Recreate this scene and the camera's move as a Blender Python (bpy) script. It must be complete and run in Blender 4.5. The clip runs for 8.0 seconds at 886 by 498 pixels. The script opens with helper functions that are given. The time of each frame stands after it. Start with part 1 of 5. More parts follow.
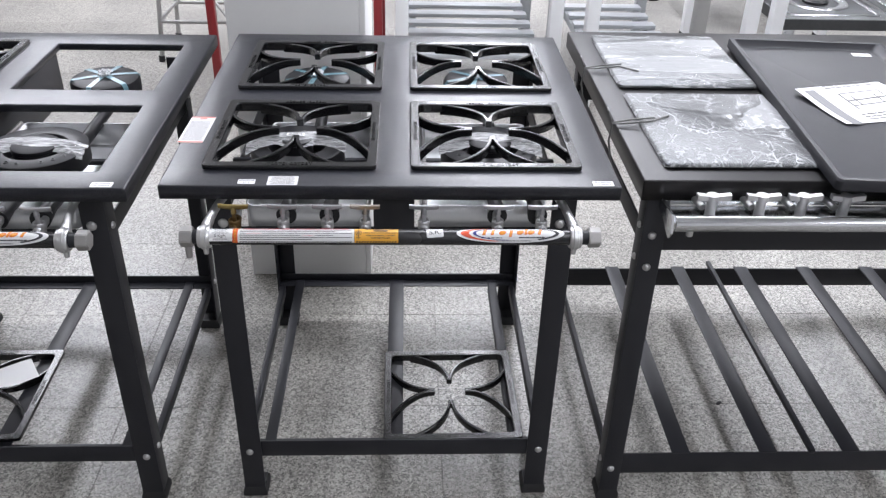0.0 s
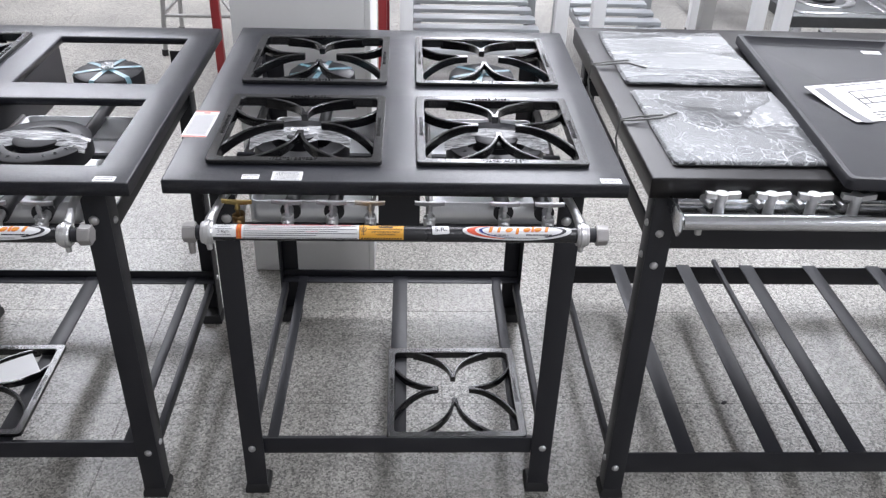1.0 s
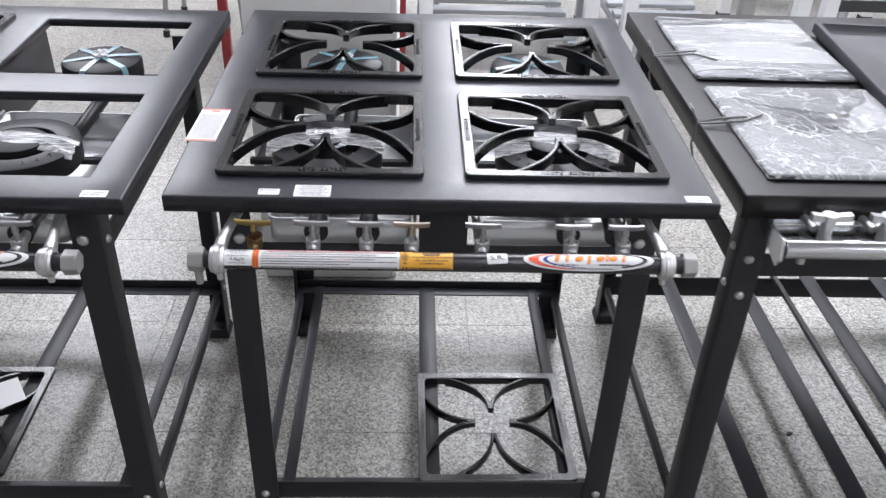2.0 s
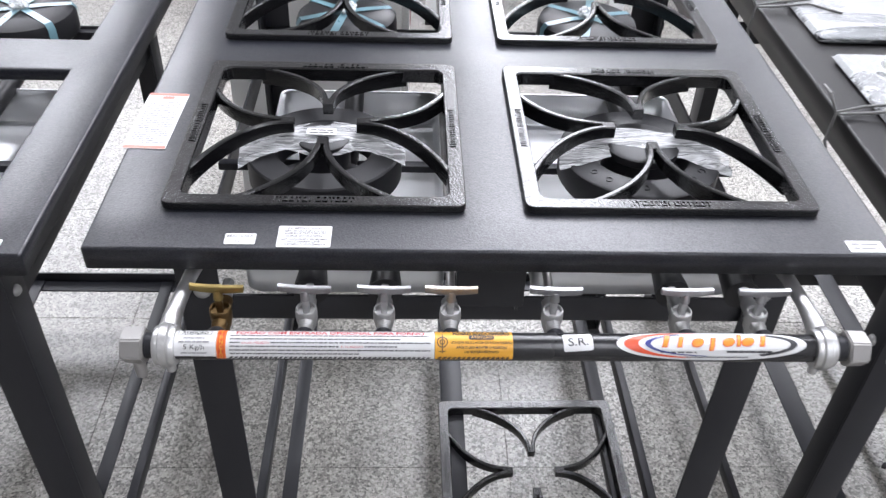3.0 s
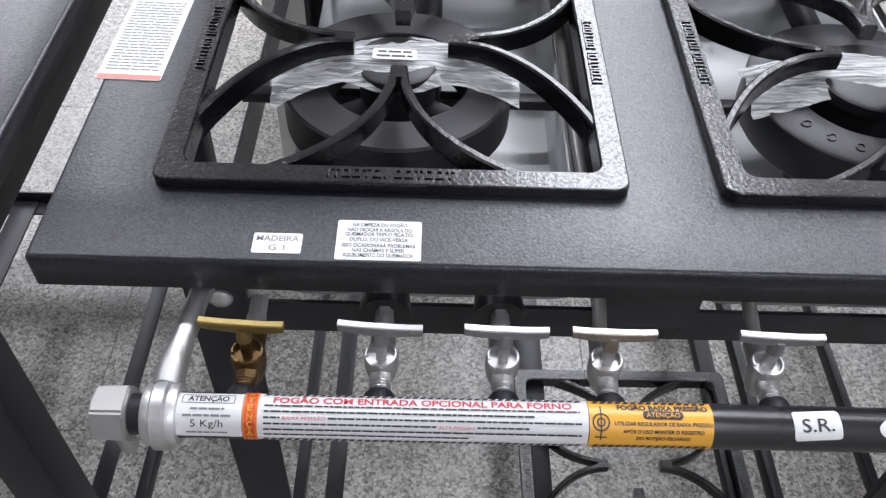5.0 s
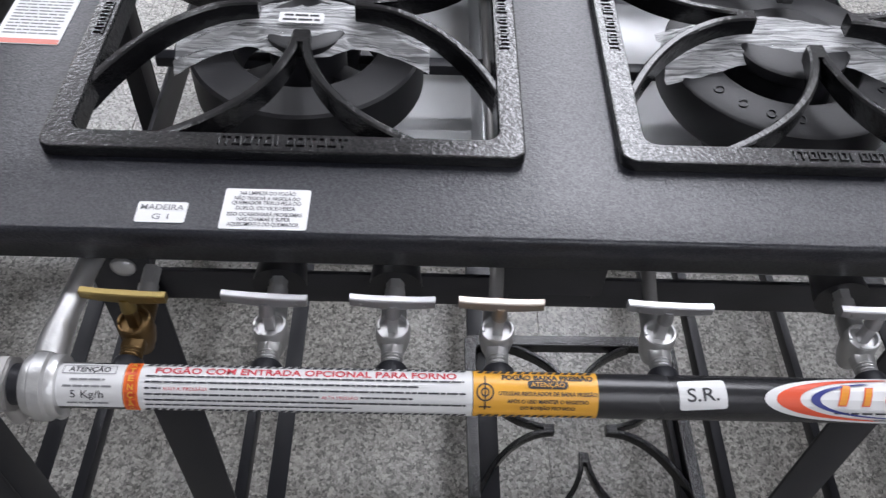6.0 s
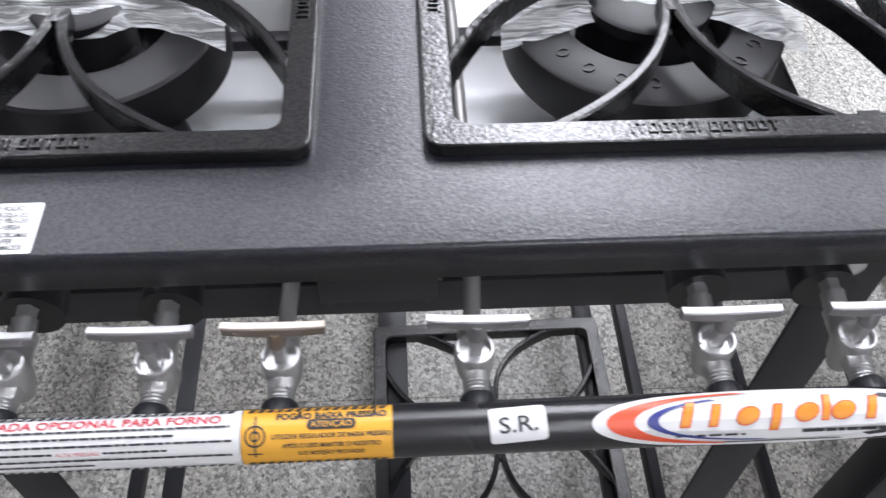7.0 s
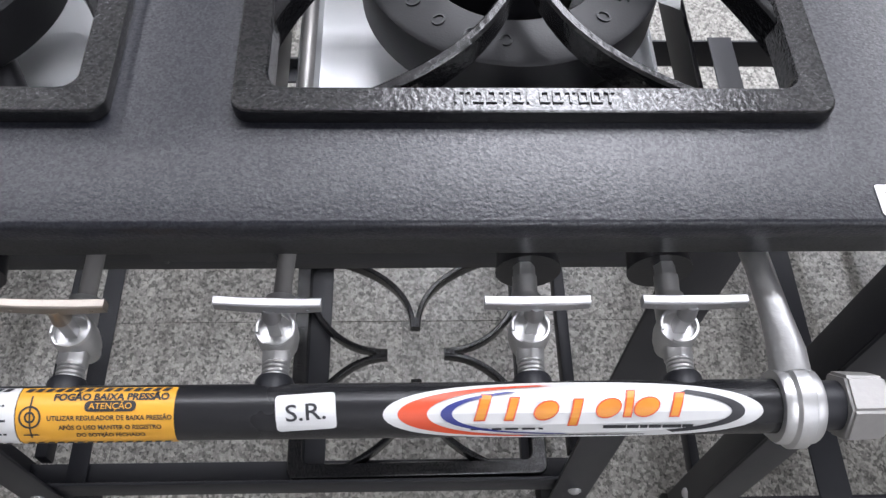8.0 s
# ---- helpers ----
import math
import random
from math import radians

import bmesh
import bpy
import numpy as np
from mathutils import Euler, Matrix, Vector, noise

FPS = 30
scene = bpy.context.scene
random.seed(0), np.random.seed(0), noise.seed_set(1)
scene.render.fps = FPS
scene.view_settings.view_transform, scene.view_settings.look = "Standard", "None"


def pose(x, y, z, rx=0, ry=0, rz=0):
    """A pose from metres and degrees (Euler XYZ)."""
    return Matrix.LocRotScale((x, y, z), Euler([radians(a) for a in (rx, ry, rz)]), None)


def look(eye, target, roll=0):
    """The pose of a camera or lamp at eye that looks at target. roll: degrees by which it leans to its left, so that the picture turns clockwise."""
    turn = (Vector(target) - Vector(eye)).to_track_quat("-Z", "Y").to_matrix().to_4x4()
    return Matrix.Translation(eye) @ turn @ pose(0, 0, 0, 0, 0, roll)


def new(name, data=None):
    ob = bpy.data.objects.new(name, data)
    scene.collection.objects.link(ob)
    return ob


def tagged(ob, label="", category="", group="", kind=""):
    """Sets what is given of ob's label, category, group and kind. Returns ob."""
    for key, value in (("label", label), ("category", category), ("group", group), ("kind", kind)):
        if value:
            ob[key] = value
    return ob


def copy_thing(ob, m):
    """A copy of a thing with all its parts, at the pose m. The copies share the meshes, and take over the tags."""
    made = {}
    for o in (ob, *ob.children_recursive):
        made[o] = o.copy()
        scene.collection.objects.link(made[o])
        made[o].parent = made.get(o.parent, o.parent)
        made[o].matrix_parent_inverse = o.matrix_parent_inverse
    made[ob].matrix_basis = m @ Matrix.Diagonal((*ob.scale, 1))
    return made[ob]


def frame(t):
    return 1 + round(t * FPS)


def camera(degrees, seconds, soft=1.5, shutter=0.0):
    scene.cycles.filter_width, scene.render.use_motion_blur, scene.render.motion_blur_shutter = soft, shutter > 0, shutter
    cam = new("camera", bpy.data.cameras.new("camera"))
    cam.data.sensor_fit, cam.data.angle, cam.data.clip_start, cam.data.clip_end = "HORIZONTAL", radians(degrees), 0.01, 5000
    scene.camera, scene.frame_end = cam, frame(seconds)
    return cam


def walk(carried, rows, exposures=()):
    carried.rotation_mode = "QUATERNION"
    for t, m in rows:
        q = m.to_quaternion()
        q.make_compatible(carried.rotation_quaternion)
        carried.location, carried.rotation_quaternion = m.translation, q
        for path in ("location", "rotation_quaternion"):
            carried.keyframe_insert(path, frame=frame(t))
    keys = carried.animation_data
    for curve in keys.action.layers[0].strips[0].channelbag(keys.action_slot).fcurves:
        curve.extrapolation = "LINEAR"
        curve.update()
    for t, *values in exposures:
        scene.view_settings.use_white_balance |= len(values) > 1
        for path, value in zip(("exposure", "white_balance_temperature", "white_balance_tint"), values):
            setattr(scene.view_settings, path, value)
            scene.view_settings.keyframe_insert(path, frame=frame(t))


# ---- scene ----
cam = camera(54.8, 8.0, soft=1.3, shutter=0.3)
PATH = [
    (0, (0.025, -1.317, 1.508), (0.111, 0.382, 0.457), 1.6),
    (0.5, (0.017, -1.316, 1.509), (0.105, 0.382, 0.455), 1.8),
    (1, (0.019, -1.303, 1.501), (0.101, 0.392, 0.442), 1.9),
    (1.5, (0.009, -1.247, 1.479), (0.089, 0.447, 0.419), 2.3),
    (2, (-0.05, -1.061, 1.433), (0.03, 0.61, 0.336), 2.3),
    (2.2, (-0.078, -0.983, 1.427), (0.004, 0.679, 0.316), 2.1),
    (3.3, (-0.1, -0.536, 1.304), (-0.009, 0.979, 0.001), 2.9),
    (3.5, (-0.113, -0.484, 1.276), (-0.046, 1.021, -0.039), 2.2),
    (4, (-0.154, -0.393, 1.234), (-0.098, 1.01, -0.19), 2.6),
    (4.2, (-0.16, -0.386, 1.223), (-0.11, 1.028, -0.191), 2.3),
    (5.3, (-0.16, -0.328, 1.209), (-0.125, 0.983, -0.302), 2.8),
    (5.5, (-0.148, -0.331, 1.211), (-0.108, 0.968, -0.309), 3.0),
    (6, (-0.095, -0.33, 1.209), (-0.043, 0.947, -0.33), 3.2),
    (6.5, (-0.055, -0.277, 1.186), (0.045, 0.989, -0.359), 4.5),
    (7, (0.021, -0.261, 1.157), (0.107, 0.96, -0.425), 1.4),
    (7.5, (0.094, -0.244, 1.16), (0.169, 0.895, -0.482), 2.4),
    (8, (0.124, -0.217, 1.162), (0.198, 0.808, -0.555), 3.3),
]
walk(cam, [(t, look(eye, target, roll)) for t, eye, target, roll in PATH], [(0.0, -0.04), (2.0, 0.0), (3.4, 0.36), (4.1, 0.34), (5.4, -0.25), (6.0, -0.35), (6.5, -0.35), (7.0, 0.16), (7.6, 0.26), (8.0, 0.03)])

# ---- light: closed shop hall with rows of ceiling tubes ----
world = bpy.data.worlds.new("world")
world.use_nodes = True
world.node_tree.nodes["Background"].inputs[0].default_value = (0.9, 0.95, 1.0, 1)
world.node_tree.nodes["Background"].inputs[1].default_value = 0.05
scene.world = world
CEIL = 3.5
# x, y, width, watts, turn; every fitting is 3.4 m long and runs along y, or along x where turn is 0
TUBES = [(0.78, 2.95, 0.95, 138.0, 90), (-2.7, 5.3, 0.80, 175.0, 90), (0.75, 7.2, 0.70, 185.0, 90), (3.6, 3.75, 0.24, 125.0, 90), (3.6, 7.6, 0.24, 80.0, 90),
         (-2.4, -2.6, 0.24, 6.0, 90), (0.75, -2.6, 0.24, 46.0, 90), (3.6, -2.6, 0.24, 86.0, 90), (-4.4, 3.6, 0.24, 14.0, 90),
         (-1.2, 1.40, 0.14, 42.0, 0), (2.35, 1.40, 0.14, 42.0, 0)]
for lx, ly, wide, watts, turn in TUBES:
    lamp = bpy.data.lights.new("tube_light", "AREA")
    lamp.shape, lamp.size, lamp.size_y, lamp.energy, lamp.color = "RECTANGLE", 3.4, wide, watts, (0.955, 0.97, 1.075)
    ob = new("tube_light", lamp)
    ob.matrix_world = pose(lx, ly, CEIL - 0.12, 0, 0, turn)


# ---- materials ----
def material(name, col, rough, metal=0.0, grain=400.0, bump=0.0, vary=0.12, patch=6.0, rvary=0.08, coat=0.0, col2=None, dist=0.001):
    m = bpy.data.materials.new(name)
    m.use_nodes = True
    n, l = m.node_tree.nodes, m.node_tree.links
    b = n["Principled BSDF"]
    tc = n.new("ShaderNodeTexCoord")
    big = n.new("ShaderNodeTexNoise")
    big.inputs["Scale"].default_value, big.inputs["Detail"].default_value = patch, 5.0
    fine = n.new("ShaderNodeTexNoise")
    fine.inputs["Scale"].default_value, fine.inputs["Detail"].default_value = grain, 3.0
    l.new(tc.outputs["Object"], big.inputs["Vector"])
    l.new(tc.outputs["Object"], fine.inputs["Vector"])
    mix = n.new("ShaderNodeMix")
    mix.data_type = "RGBA"
    lo = [c * (1 - vary) for c in col]
    hi = list(col2) if col2 else [min(1, c * (1 + vary)) for c in col]
    mix.inputs[6].default_value, mix.inputs[7].default_value = (*lo, 1), (*hi, 1)
    mean = n.new("ShaderNodeMath")
    mean.operation = "MULTIPLY_ADD"
    mean.inputs[1].default_value = 0.35
    l.new(fine.outputs["Fac"], mean.inputs[0])
    half = n.new("ShaderNodeMath")
    half.operation = "MULTIPLY"
    half.inputs[1].default_value = 0.65
    l.new(big.outputs["Fac"], half.inputs[0])
    l.new(half.outputs[0], mean.inputs[2])
    l.new(mean.outputs[0], mix.inputs[0])
    l.new(mix.outputs[2], b.inputs["Base Color"])
    rr = n.new("ShaderNodeMapRange")
    rr.inputs[3].default_value, rr.inputs[4].default_value = max(0.02, rough - rvary), min(1, rough + rvary)
    l.new(big.outputs["Fac"], rr.inputs[0])
    l.new(rr.outputs[0], b.inputs["Roughness"])
    b.inputs["Metallic"].default_value = metal
    b.inputs["Coat Weight"].default_value = coat
    if bump:
        bp = n.new("ShaderNodeBump")
        bp.inputs["Strength"].default_value, bp.inputs["Distance"].default_value = bump, dist
        l.new(fine.outputs["Fac"], bp.inputs["Height"])
        l.new(bp.outputs[0], b.inputs["Normal"])
    return m


POWDER = material("powder_coat_black", (0.0130, 0.0140, 0.0195), 0.32, grain=520, bump=0.35, vary=0.25, dist=0.0008)
SATIN = material("satin_black_paint", (0.0175, 0.018, 0.022), 0.42, grain=600, bump=0.10, vary=0.25)
GLOSSBLACK = material("gloss_black_paint", (0.012, 0.0112, 0.0115), 0.34, grain=600, bump=0.06, vary=0.25)
IRON = material("enamelled_cast_iron", (0.007, 0.007, 0.008), 0.18, grain=330, bump=0.34, vary=0.2, rvary=0.04, dist=0.0011)
IRONBAR = material("smooth_cast_iron", (0.007, 0.007, 0.008), 0.19, grain=230, bump=0.35, vary=0.2, rvary=0.04, dist=0.0012)
RAWIRON = material("burner_iron", (0.011, 0.011, 0.013), 0.42, grain=700, bump=0.12, vary=0.25)


def sparkle(m, scale, lo, hi):
    """Speckled gloss of a textured coat: each grain throws back its own share of light."""
    n, l = m.node_tree.nodes, m.node_tree.links
    tc, v, sc, r = n.new("ShaderNodeTexCoord"), n.new("ShaderNodeTexVoronoi"), n.new("ShaderNodeSeparateColor"), n.new("ShaderNodeMapRange")
    v.inputs["Scale"].default_value = scale
    r.inputs[3].default_value, r.inputs[4].default_value = lo, hi
    l.new(tc.outputs["Object"], v.inputs["Vector"])
    l.new(v.outputs["Color"], sc.inputs[0])
    l.new(sc.outputs[0], r.inputs[0])
    l.new(r.outputs[0], n["Principled BSDF"].inputs["Specular IOR Level"])


sparkle(POWDER, 850, 0.38, 0.68)
sparkle(IRON, 780, 0.45, 0.95)
SATIN.node_tree.nodes["Principled BSDF"].inputs["Specular IOR Level"].default_value = 0.36
RAWIRON.node_tree.nodes["Principled BSDF"].inputs["Specular IOR Level"].default_value = 0.36
GLOSSBLACK.node_tree.nodes["Principled BSDF"].inputs["Specular IOR Level"].default_value = 0.28
PIPEBLACK = material("pipe_black_paint", (0.017, 0.017, 0.019), 0.27, grain=350, bump=0.10, vary=0.25)
DARKRUB = material("black_rubber", (0.012, 0.012, 0.013), 0.6, bump=0.1)
ALU = material("cast_aluminium", (0.62, 0.62, 0.62), 0.38, 0.85, grain=180, bump=0.30, vary=0.12, dist=0.0015)
ZINC = material("zinc_plated_steel", (0.52, 0.52, 0.52), 0.34, 0.75, grain=300, bump=0.15)
BRASS = material("old_brass", (0.33, 0.25, 0.10), 0.42, 1.0, grain=250, bump=0.2)
BRASSDULL = material("brass_valve_body", (0.20, 0.13, 0.06), 0.45, 1.0, grain=250, bump=0.2)
HANDLEZINC = material("dull_handle_zinc", (0.40, 0.40, 0.41), 0.40, 0.9, grain=260, bump=0.25)
WORNZINC = material("worn_handle_zinc", (0.42, 0.38, 0.34), 0.40, 1.0, grain=250, bump=0.2)
HEXGREY = material("grey_hex_cap", (0.36, 0.35, 0.34), 0.40, 0.55, grain=260, bump=0.15)
INOX = material("stainless_steel", (0.60, 0.61, 0.62), 0.22, 1.0, grain=60, bump=0.04, vary=0.06)
GALV = material("galvanised_tray", (0.70, 0.71, 0.72), 0.36, 0.45, grain=45, bump=0.06, vary=0.14)
PAPER = material("paper_white", (0.72, 0.72, 0.72), 0.42, grain=200, vary=0.03)
INK = material("ink_black", (0.03, 0.03, 0.035), 0.5, vary=0.1)
INKGREY = material("ink_grey", (0.20, 0.20, 0.21), 0.5, vary=0.2)
INKRED = material("ink_red", (0.55, 0.05, 0.07), 0.45, vary=0.1)
ORANGE = material("label_orange", (0.80, 0.17, 0.03), 0.4, vary=0.06)
YELLOW = material("label_amber", (0.80, 0.40, 0.045), 0.36, vary=0.06)
BADGERED = material("badge_red", (0.72, 0.09, 0.035), 0.4, vary=0.06)
BLUEINK = material("ink_navy", (0.03, 0.04, 0.22), 0.4, vary=0.1)
FLAME = material("letter_orange", (0.80, 0.16, 0.02), 0.4, grain=120, patch=90, vary=0.3, col2=(0.85, 0.42, 0.03))
WHITEPAINT = material("white_paint", (0.88, 0.88, 0.87), 0.45, vary=0.05, bump=0.05, grain=90)
WALLPAINT = material("wall_paint", (0.62, 0.62, 0.62), 0.6, vary=0.05, patch=1.2)
CEILPAINT = material("ceiling_paint", (0.58, 0.58, 0.59), 0.7, vary=0.04, patch=1.0)
REDPAINT = material("red_paint", (0.23, 0.016, 0.020), 0.35, vary=0.15)
GREYPAINT = material("grey_paint", (0.42, 0.44, 0.46), 0.4, vary=0.1)
SLATGREY = material("slat_grey_paint", (0.46, 0.48, 0.50), 0.42, vary=0.1)
POSTWHITE = material("off_white_paint", (0.78, 0.79, 0.80), 0.4, vary=0.05)
STOOLGREY = material("stool_grey", (0.36, 0.36, 0.35), 0.42, 0.4, vary=0.1)
TIE = material("grey_tie", (0.14, 0.14, 0.135), 0.45, vary=0.2)
BLUETAPE = material("teal_tape", (0.13, 0.24, 0.28), 0.3, vary=0.2, patch=60)


def film(name, opac, bump, scale, stretch, col=(0.85, 0.87, 0.88)):
    """Clear wrapping film: mostly see-through, whitened and shiny in its creases."""
    m = bpy.data.materials.new(name)
    m.use_nodes = True
    n, l = m.node_tree.nodes, m.node_tree.links
    b = n["Principled BSDF"]
    tc, mp = n.new("ShaderNodeTexCoord"), n.new("ShaderNodeMapping")
    mp.inputs["Scale"].default_value = stretch
    l.new(tc.outputs["Object"], mp.inputs["Vector"])
    tx = n.new("ShaderNodeTexNoise")
    tx.inputs["Scale"].default_value, tx.inputs["Detail"].default_value, tx.inputs["Distortion"].default_value = scale, 5.0, 1.2
    l.new(mp.outputs[0], tx.inputs["Vector"])
    rp = n.new("ShaderNodeMapRange")
    rp.inputs[1].default_value, rp.inputs[2].default_value = 0.40, 0.66
    rp.inputs[3].default_value, rp.inputs[4].default_value = opac * 0.42, min(1.0, opac * 1.4)
    l.new(tx.outputs["Fac"], rp.inputs[0])
    l.new(rp.outputs[0], b.inputs["Alpha"])
    bp = n.new("ShaderNodeBump")
    bp.inputs["Strength"].default_value, bp.inputs["Distance"].default_value = bump, 0.004
    l.new(tx.outputs["Fac"], bp.inputs["Height"])
    l.new(bp.outputs[0], b.inputs["Normal"])
    b.inputs["Base Color"].default_value, b.inputs["Roughness"].default_value = (*col, 1), 0.12
    return m


FILM = film("stretch_film", 0.76, 1.0, 120, (0.14, 2.2, 1.0), (0.78, 0.79, 0.80))


def crease_film(name, stretch, seed):
    """Clear wrap with thin white crease lines and cloudy patches."""
    m = bpy.data.materials.new(name)
    m.use_nodes = True
    n, l = m.node_tree.nodes, m.node_tree.links
    b = n["Principled BSDF"]
    tc, mp = n.new("ShaderNodeTexCoord"), n.new("ShaderNodeMapping")
    mp.inputs["Scale"].default_value, mp.inputs["Location"].default_value = stretch, (seed, seed * 2, 0)
    l.new(tc.outputs["Object"], mp.inputs["Vector"])
    wander, bent = n.new("ShaderNodeTexNoise"), n.new("ShaderNodeVectorMath")
    wander.inputs["Scale"].default_value, wander.inputs["Detail"].default_value = 9.0, 4.0
    bent.operation = "MULTIPLY_ADD"
    bent.inputs[1].default_value = (0.16, 0.16, 0.0)
    l.new(mp.outputs[0], wander.inputs["Vector"])
    l.new(wander.outputs["Color"], bent.inputs[0])
    l.new(mp.outputs[0], bent.inputs[2])
    def ranged(src, a0, a1, b0, b1):
        r = n.new("ShaderNodeMapRange")
        for k, v in enumerate((a0, a1, b0, b1)):
            r.inputs[k + 1].default_value = v
        l.new(src, r.inputs[0])
        return r.outputs[0]
    def joined(op, p, q):
        r = n.new("ShaderNodeMath")
        r.operation = op
        l.new(p, r.inputs[0])
        l.new(q, r.inputs[1])
        return r.outputs[0]
    def cells(scale, feature):
        v = n.new("ShaderNodeTexVoronoi")
        v.feature = feature
        v.inputs["Scale"].default_value = scale
        l.new(bent.outputs[0], v.inputs["Vector"])
        return v
    def cloud(scale, detail):
        t = n.new("ShaderNodeTexNoise")
        t.inputs["Scale"].default_value, t.inputs["Detail"].default_value, t.inputs["Distortion"].default_value = scale, detail, 0.4
        l.new(mp.outputs[0], t.inputs["Vector"])
        return t.outputs["Fac"]
    # straight-edged folds, some lying flat and clear, others cloudy
    fold = n.new("ShaderNodeSeparateColor")
    l.new(cells(7.0, "F1").outputs["Color"], fold.inputs[0])
    alpha = ranged(fold.outputs[0], 0.12, 0.80, 0.0, 0.44)
    mask = ranged(cloud(14.0, 3.0), 0.33, 0.50, 0.0, 1.0)
    for scale, width, gain in ((7.0, 0.022, 0.85), (19.0, 0.045, 0.70), (70.0, 0.10, 0.55)):
        line = ranged(cells(scale, "DISTANCE_TO_EDGE").outputs["Distance"], 0.0, width, gain, 0.0)
        alpha = joined("MAXIMUM", alpha, joined("MULTIPLY", line, mask))
    wrinkle = ranged(cloud(75.0, 4.0), 0.50, 0.64, 0.0, 0.70)
    rough_part = ranged(cloud(6.0, 3.0), 0.46, 0.60, 0.0, 1.0)
    alpha = joined("MAXIMUM", alpha, joined("MULTIPLY", wrinkle, rough_part))
    l.new(alpha, b.inputs["Alpha"])
    bp = n.new("ShaderNodeBump")
    bp.inputs["Strength"].default_value, bp.inputs["Distance"].default_value = 0.8, 0.003
    l.new(cloud(16.0, 4.0), bp.inputs["Height"])
    l.new(bp.outputs[0], b.inputs["Normal"])
    b.inputs["Base Color"].default_value, b.inputs["Roughness"].default_value = (0.66, 0.675, 0.685, 1), 0.24
    b.inputs["Specular IOR Level"].default_value = 0.22
    return m


FILMPLATE = crease_film("creased_wrap", (1.0, 0.8, 1.0), 3.0)
FILMSTREAK = crease_film("streaked_wrap", (0.35, 1.9, 1.0), 8.0)
PLATESTEEL = material("dull_plate_steel", (0.085, 0.088, 0.09), 0.42, 1.0, grain=60, bump=0.05, vary=0.35, patch=9)


def terrazzo(name):
    m = bpy.data.materials.new(name)
    m.use_nodes = True
    n, l = m.node_tree.nodes, m.node_tree.links
    b = n["Principled BSDF"]
    geo = n.new("ShaderNodeNewGeometry")
    v1, v2 = n.new("ShaderNodeTexVoronoi"), n.new("ShaderNodeTexVoronoi")
    v1.inputs["Scale"].default_value, v2.inputs["Scale"].default_value = 225, 420
    big = n.new("ShaderNodeTexNoise")
    big.inputs["Scale"].default_value, big.inputs["Detail"].default_value = 2.2, 6
    for v in (v1, v2, big):
        l.new(geo.outputs["Position"], v.inputs["Vector"])
    r1, r2 = n.new("ShaderNodeValToRGB"), n.new("ShaderNodeValToRGB")
    for r, stops in ((r1, ((0.0, 0.04), (0.20, 0.11), (0.42, 0.30), (0.72, 0.43), (1.0, 0.66))), (r2, ((0.0, 0.07), (0.3, 0.28), (0.7, 0.40), (1.0, 0.58)))):
        e = r.color_ramp.elements
        while len(e) < len(stops):
            e.new(0.5)
        for k, (p, c) in enumerate(stops):
            e[k].position, e[k].color = p, (c * 0.86, c * 0.825, c * 0.75, 1)
    s1, s2 = n.new("ShaderNodeSeparateColor"), n.new("ShaderNodeSeparateColor")
    l.new(v1.outputs["Color"], s1.inputs[0])
    l.new(v2.outputs["Color"], s2.inputs[0])
    l.new(s1.outputs[0], r1.inputs[0])
    l.new(s2.outputs[1], r2.inputs[0])
    mx = n.new("ShaderNodeMix")
    mx.data_type = "RGBA"
    mx.inputs[0].default_value = 0.38
    l.new(r1.outputs[0], mx.inputs[6])
    l.new(r2.outputs[0], mx.inputs[7])
    info = n.new("ShaderNodeObjectInfo")
    rng = n.new("ShaderNodeMapRange")
    rng.inputs[3].default_value, rng.inputs[4].default_value = 0.93, 1.05
    l.new(info.outputs["Random"], rng.inputs[0])
    dirt = n.new("ShaderNodeMapRange")
    dirt.inputs[1].default_value, dirt.inputs[2].default_value, dirt.inputs[3].default_value, dirt.inputs[4].default_value = 0.3, 0.7, 0.80, 1.12
    l.new(big.outputs["Fac"], dirt.inputs[0])
    mul = n.new("ShaderNodeMath")
    mul.operation = "MULTIPLY"
    l.new(rng.outputs[0], mul.inputs[0])
    l.new(dirt.outputs[0], mul.inputs[1])
    vm = n.new("ShaderNodeVectorMath")
    vm.operation = "SCALE"
    l.new(mx.outputs[2], vm.inputs[0])
    l.new(mul.outputs[0], vm.inputs["Scale"])
    l.new(vm.outputs[0], b.inputs["Base Color"])
    b.inputs["Roughness"].default_value = 0.34
    bp = n.new("ShaderNodeBump")
    bp.inputs["Strength"].default_value, bp.inputs["Distance"].default_value = 0.08, 0.001
    l.new(big.outputs["Fac"], bp.inputs["Height"])
    l.new(bp.outputs[0], b.inputs["Normal"])
    return m


TERRAZZO = terrazzo("granilite_tile")
GROUT = material("floor_joint", (0.29, 0.275, 0.25), 0.8, vary=0.2)
GLOW = bpy.data.materials.new("tube_glow")
GLOW.use_nodes = True
GLOW.node_tree.nodes["Principled BSDF"].inputs["Emission Color"].default_value = (0.97, 0.985, 1, 1)
GLOW.node_tree.nodes["Principled BSDF"].inputs["Emission Strength"].default_value = 6.0


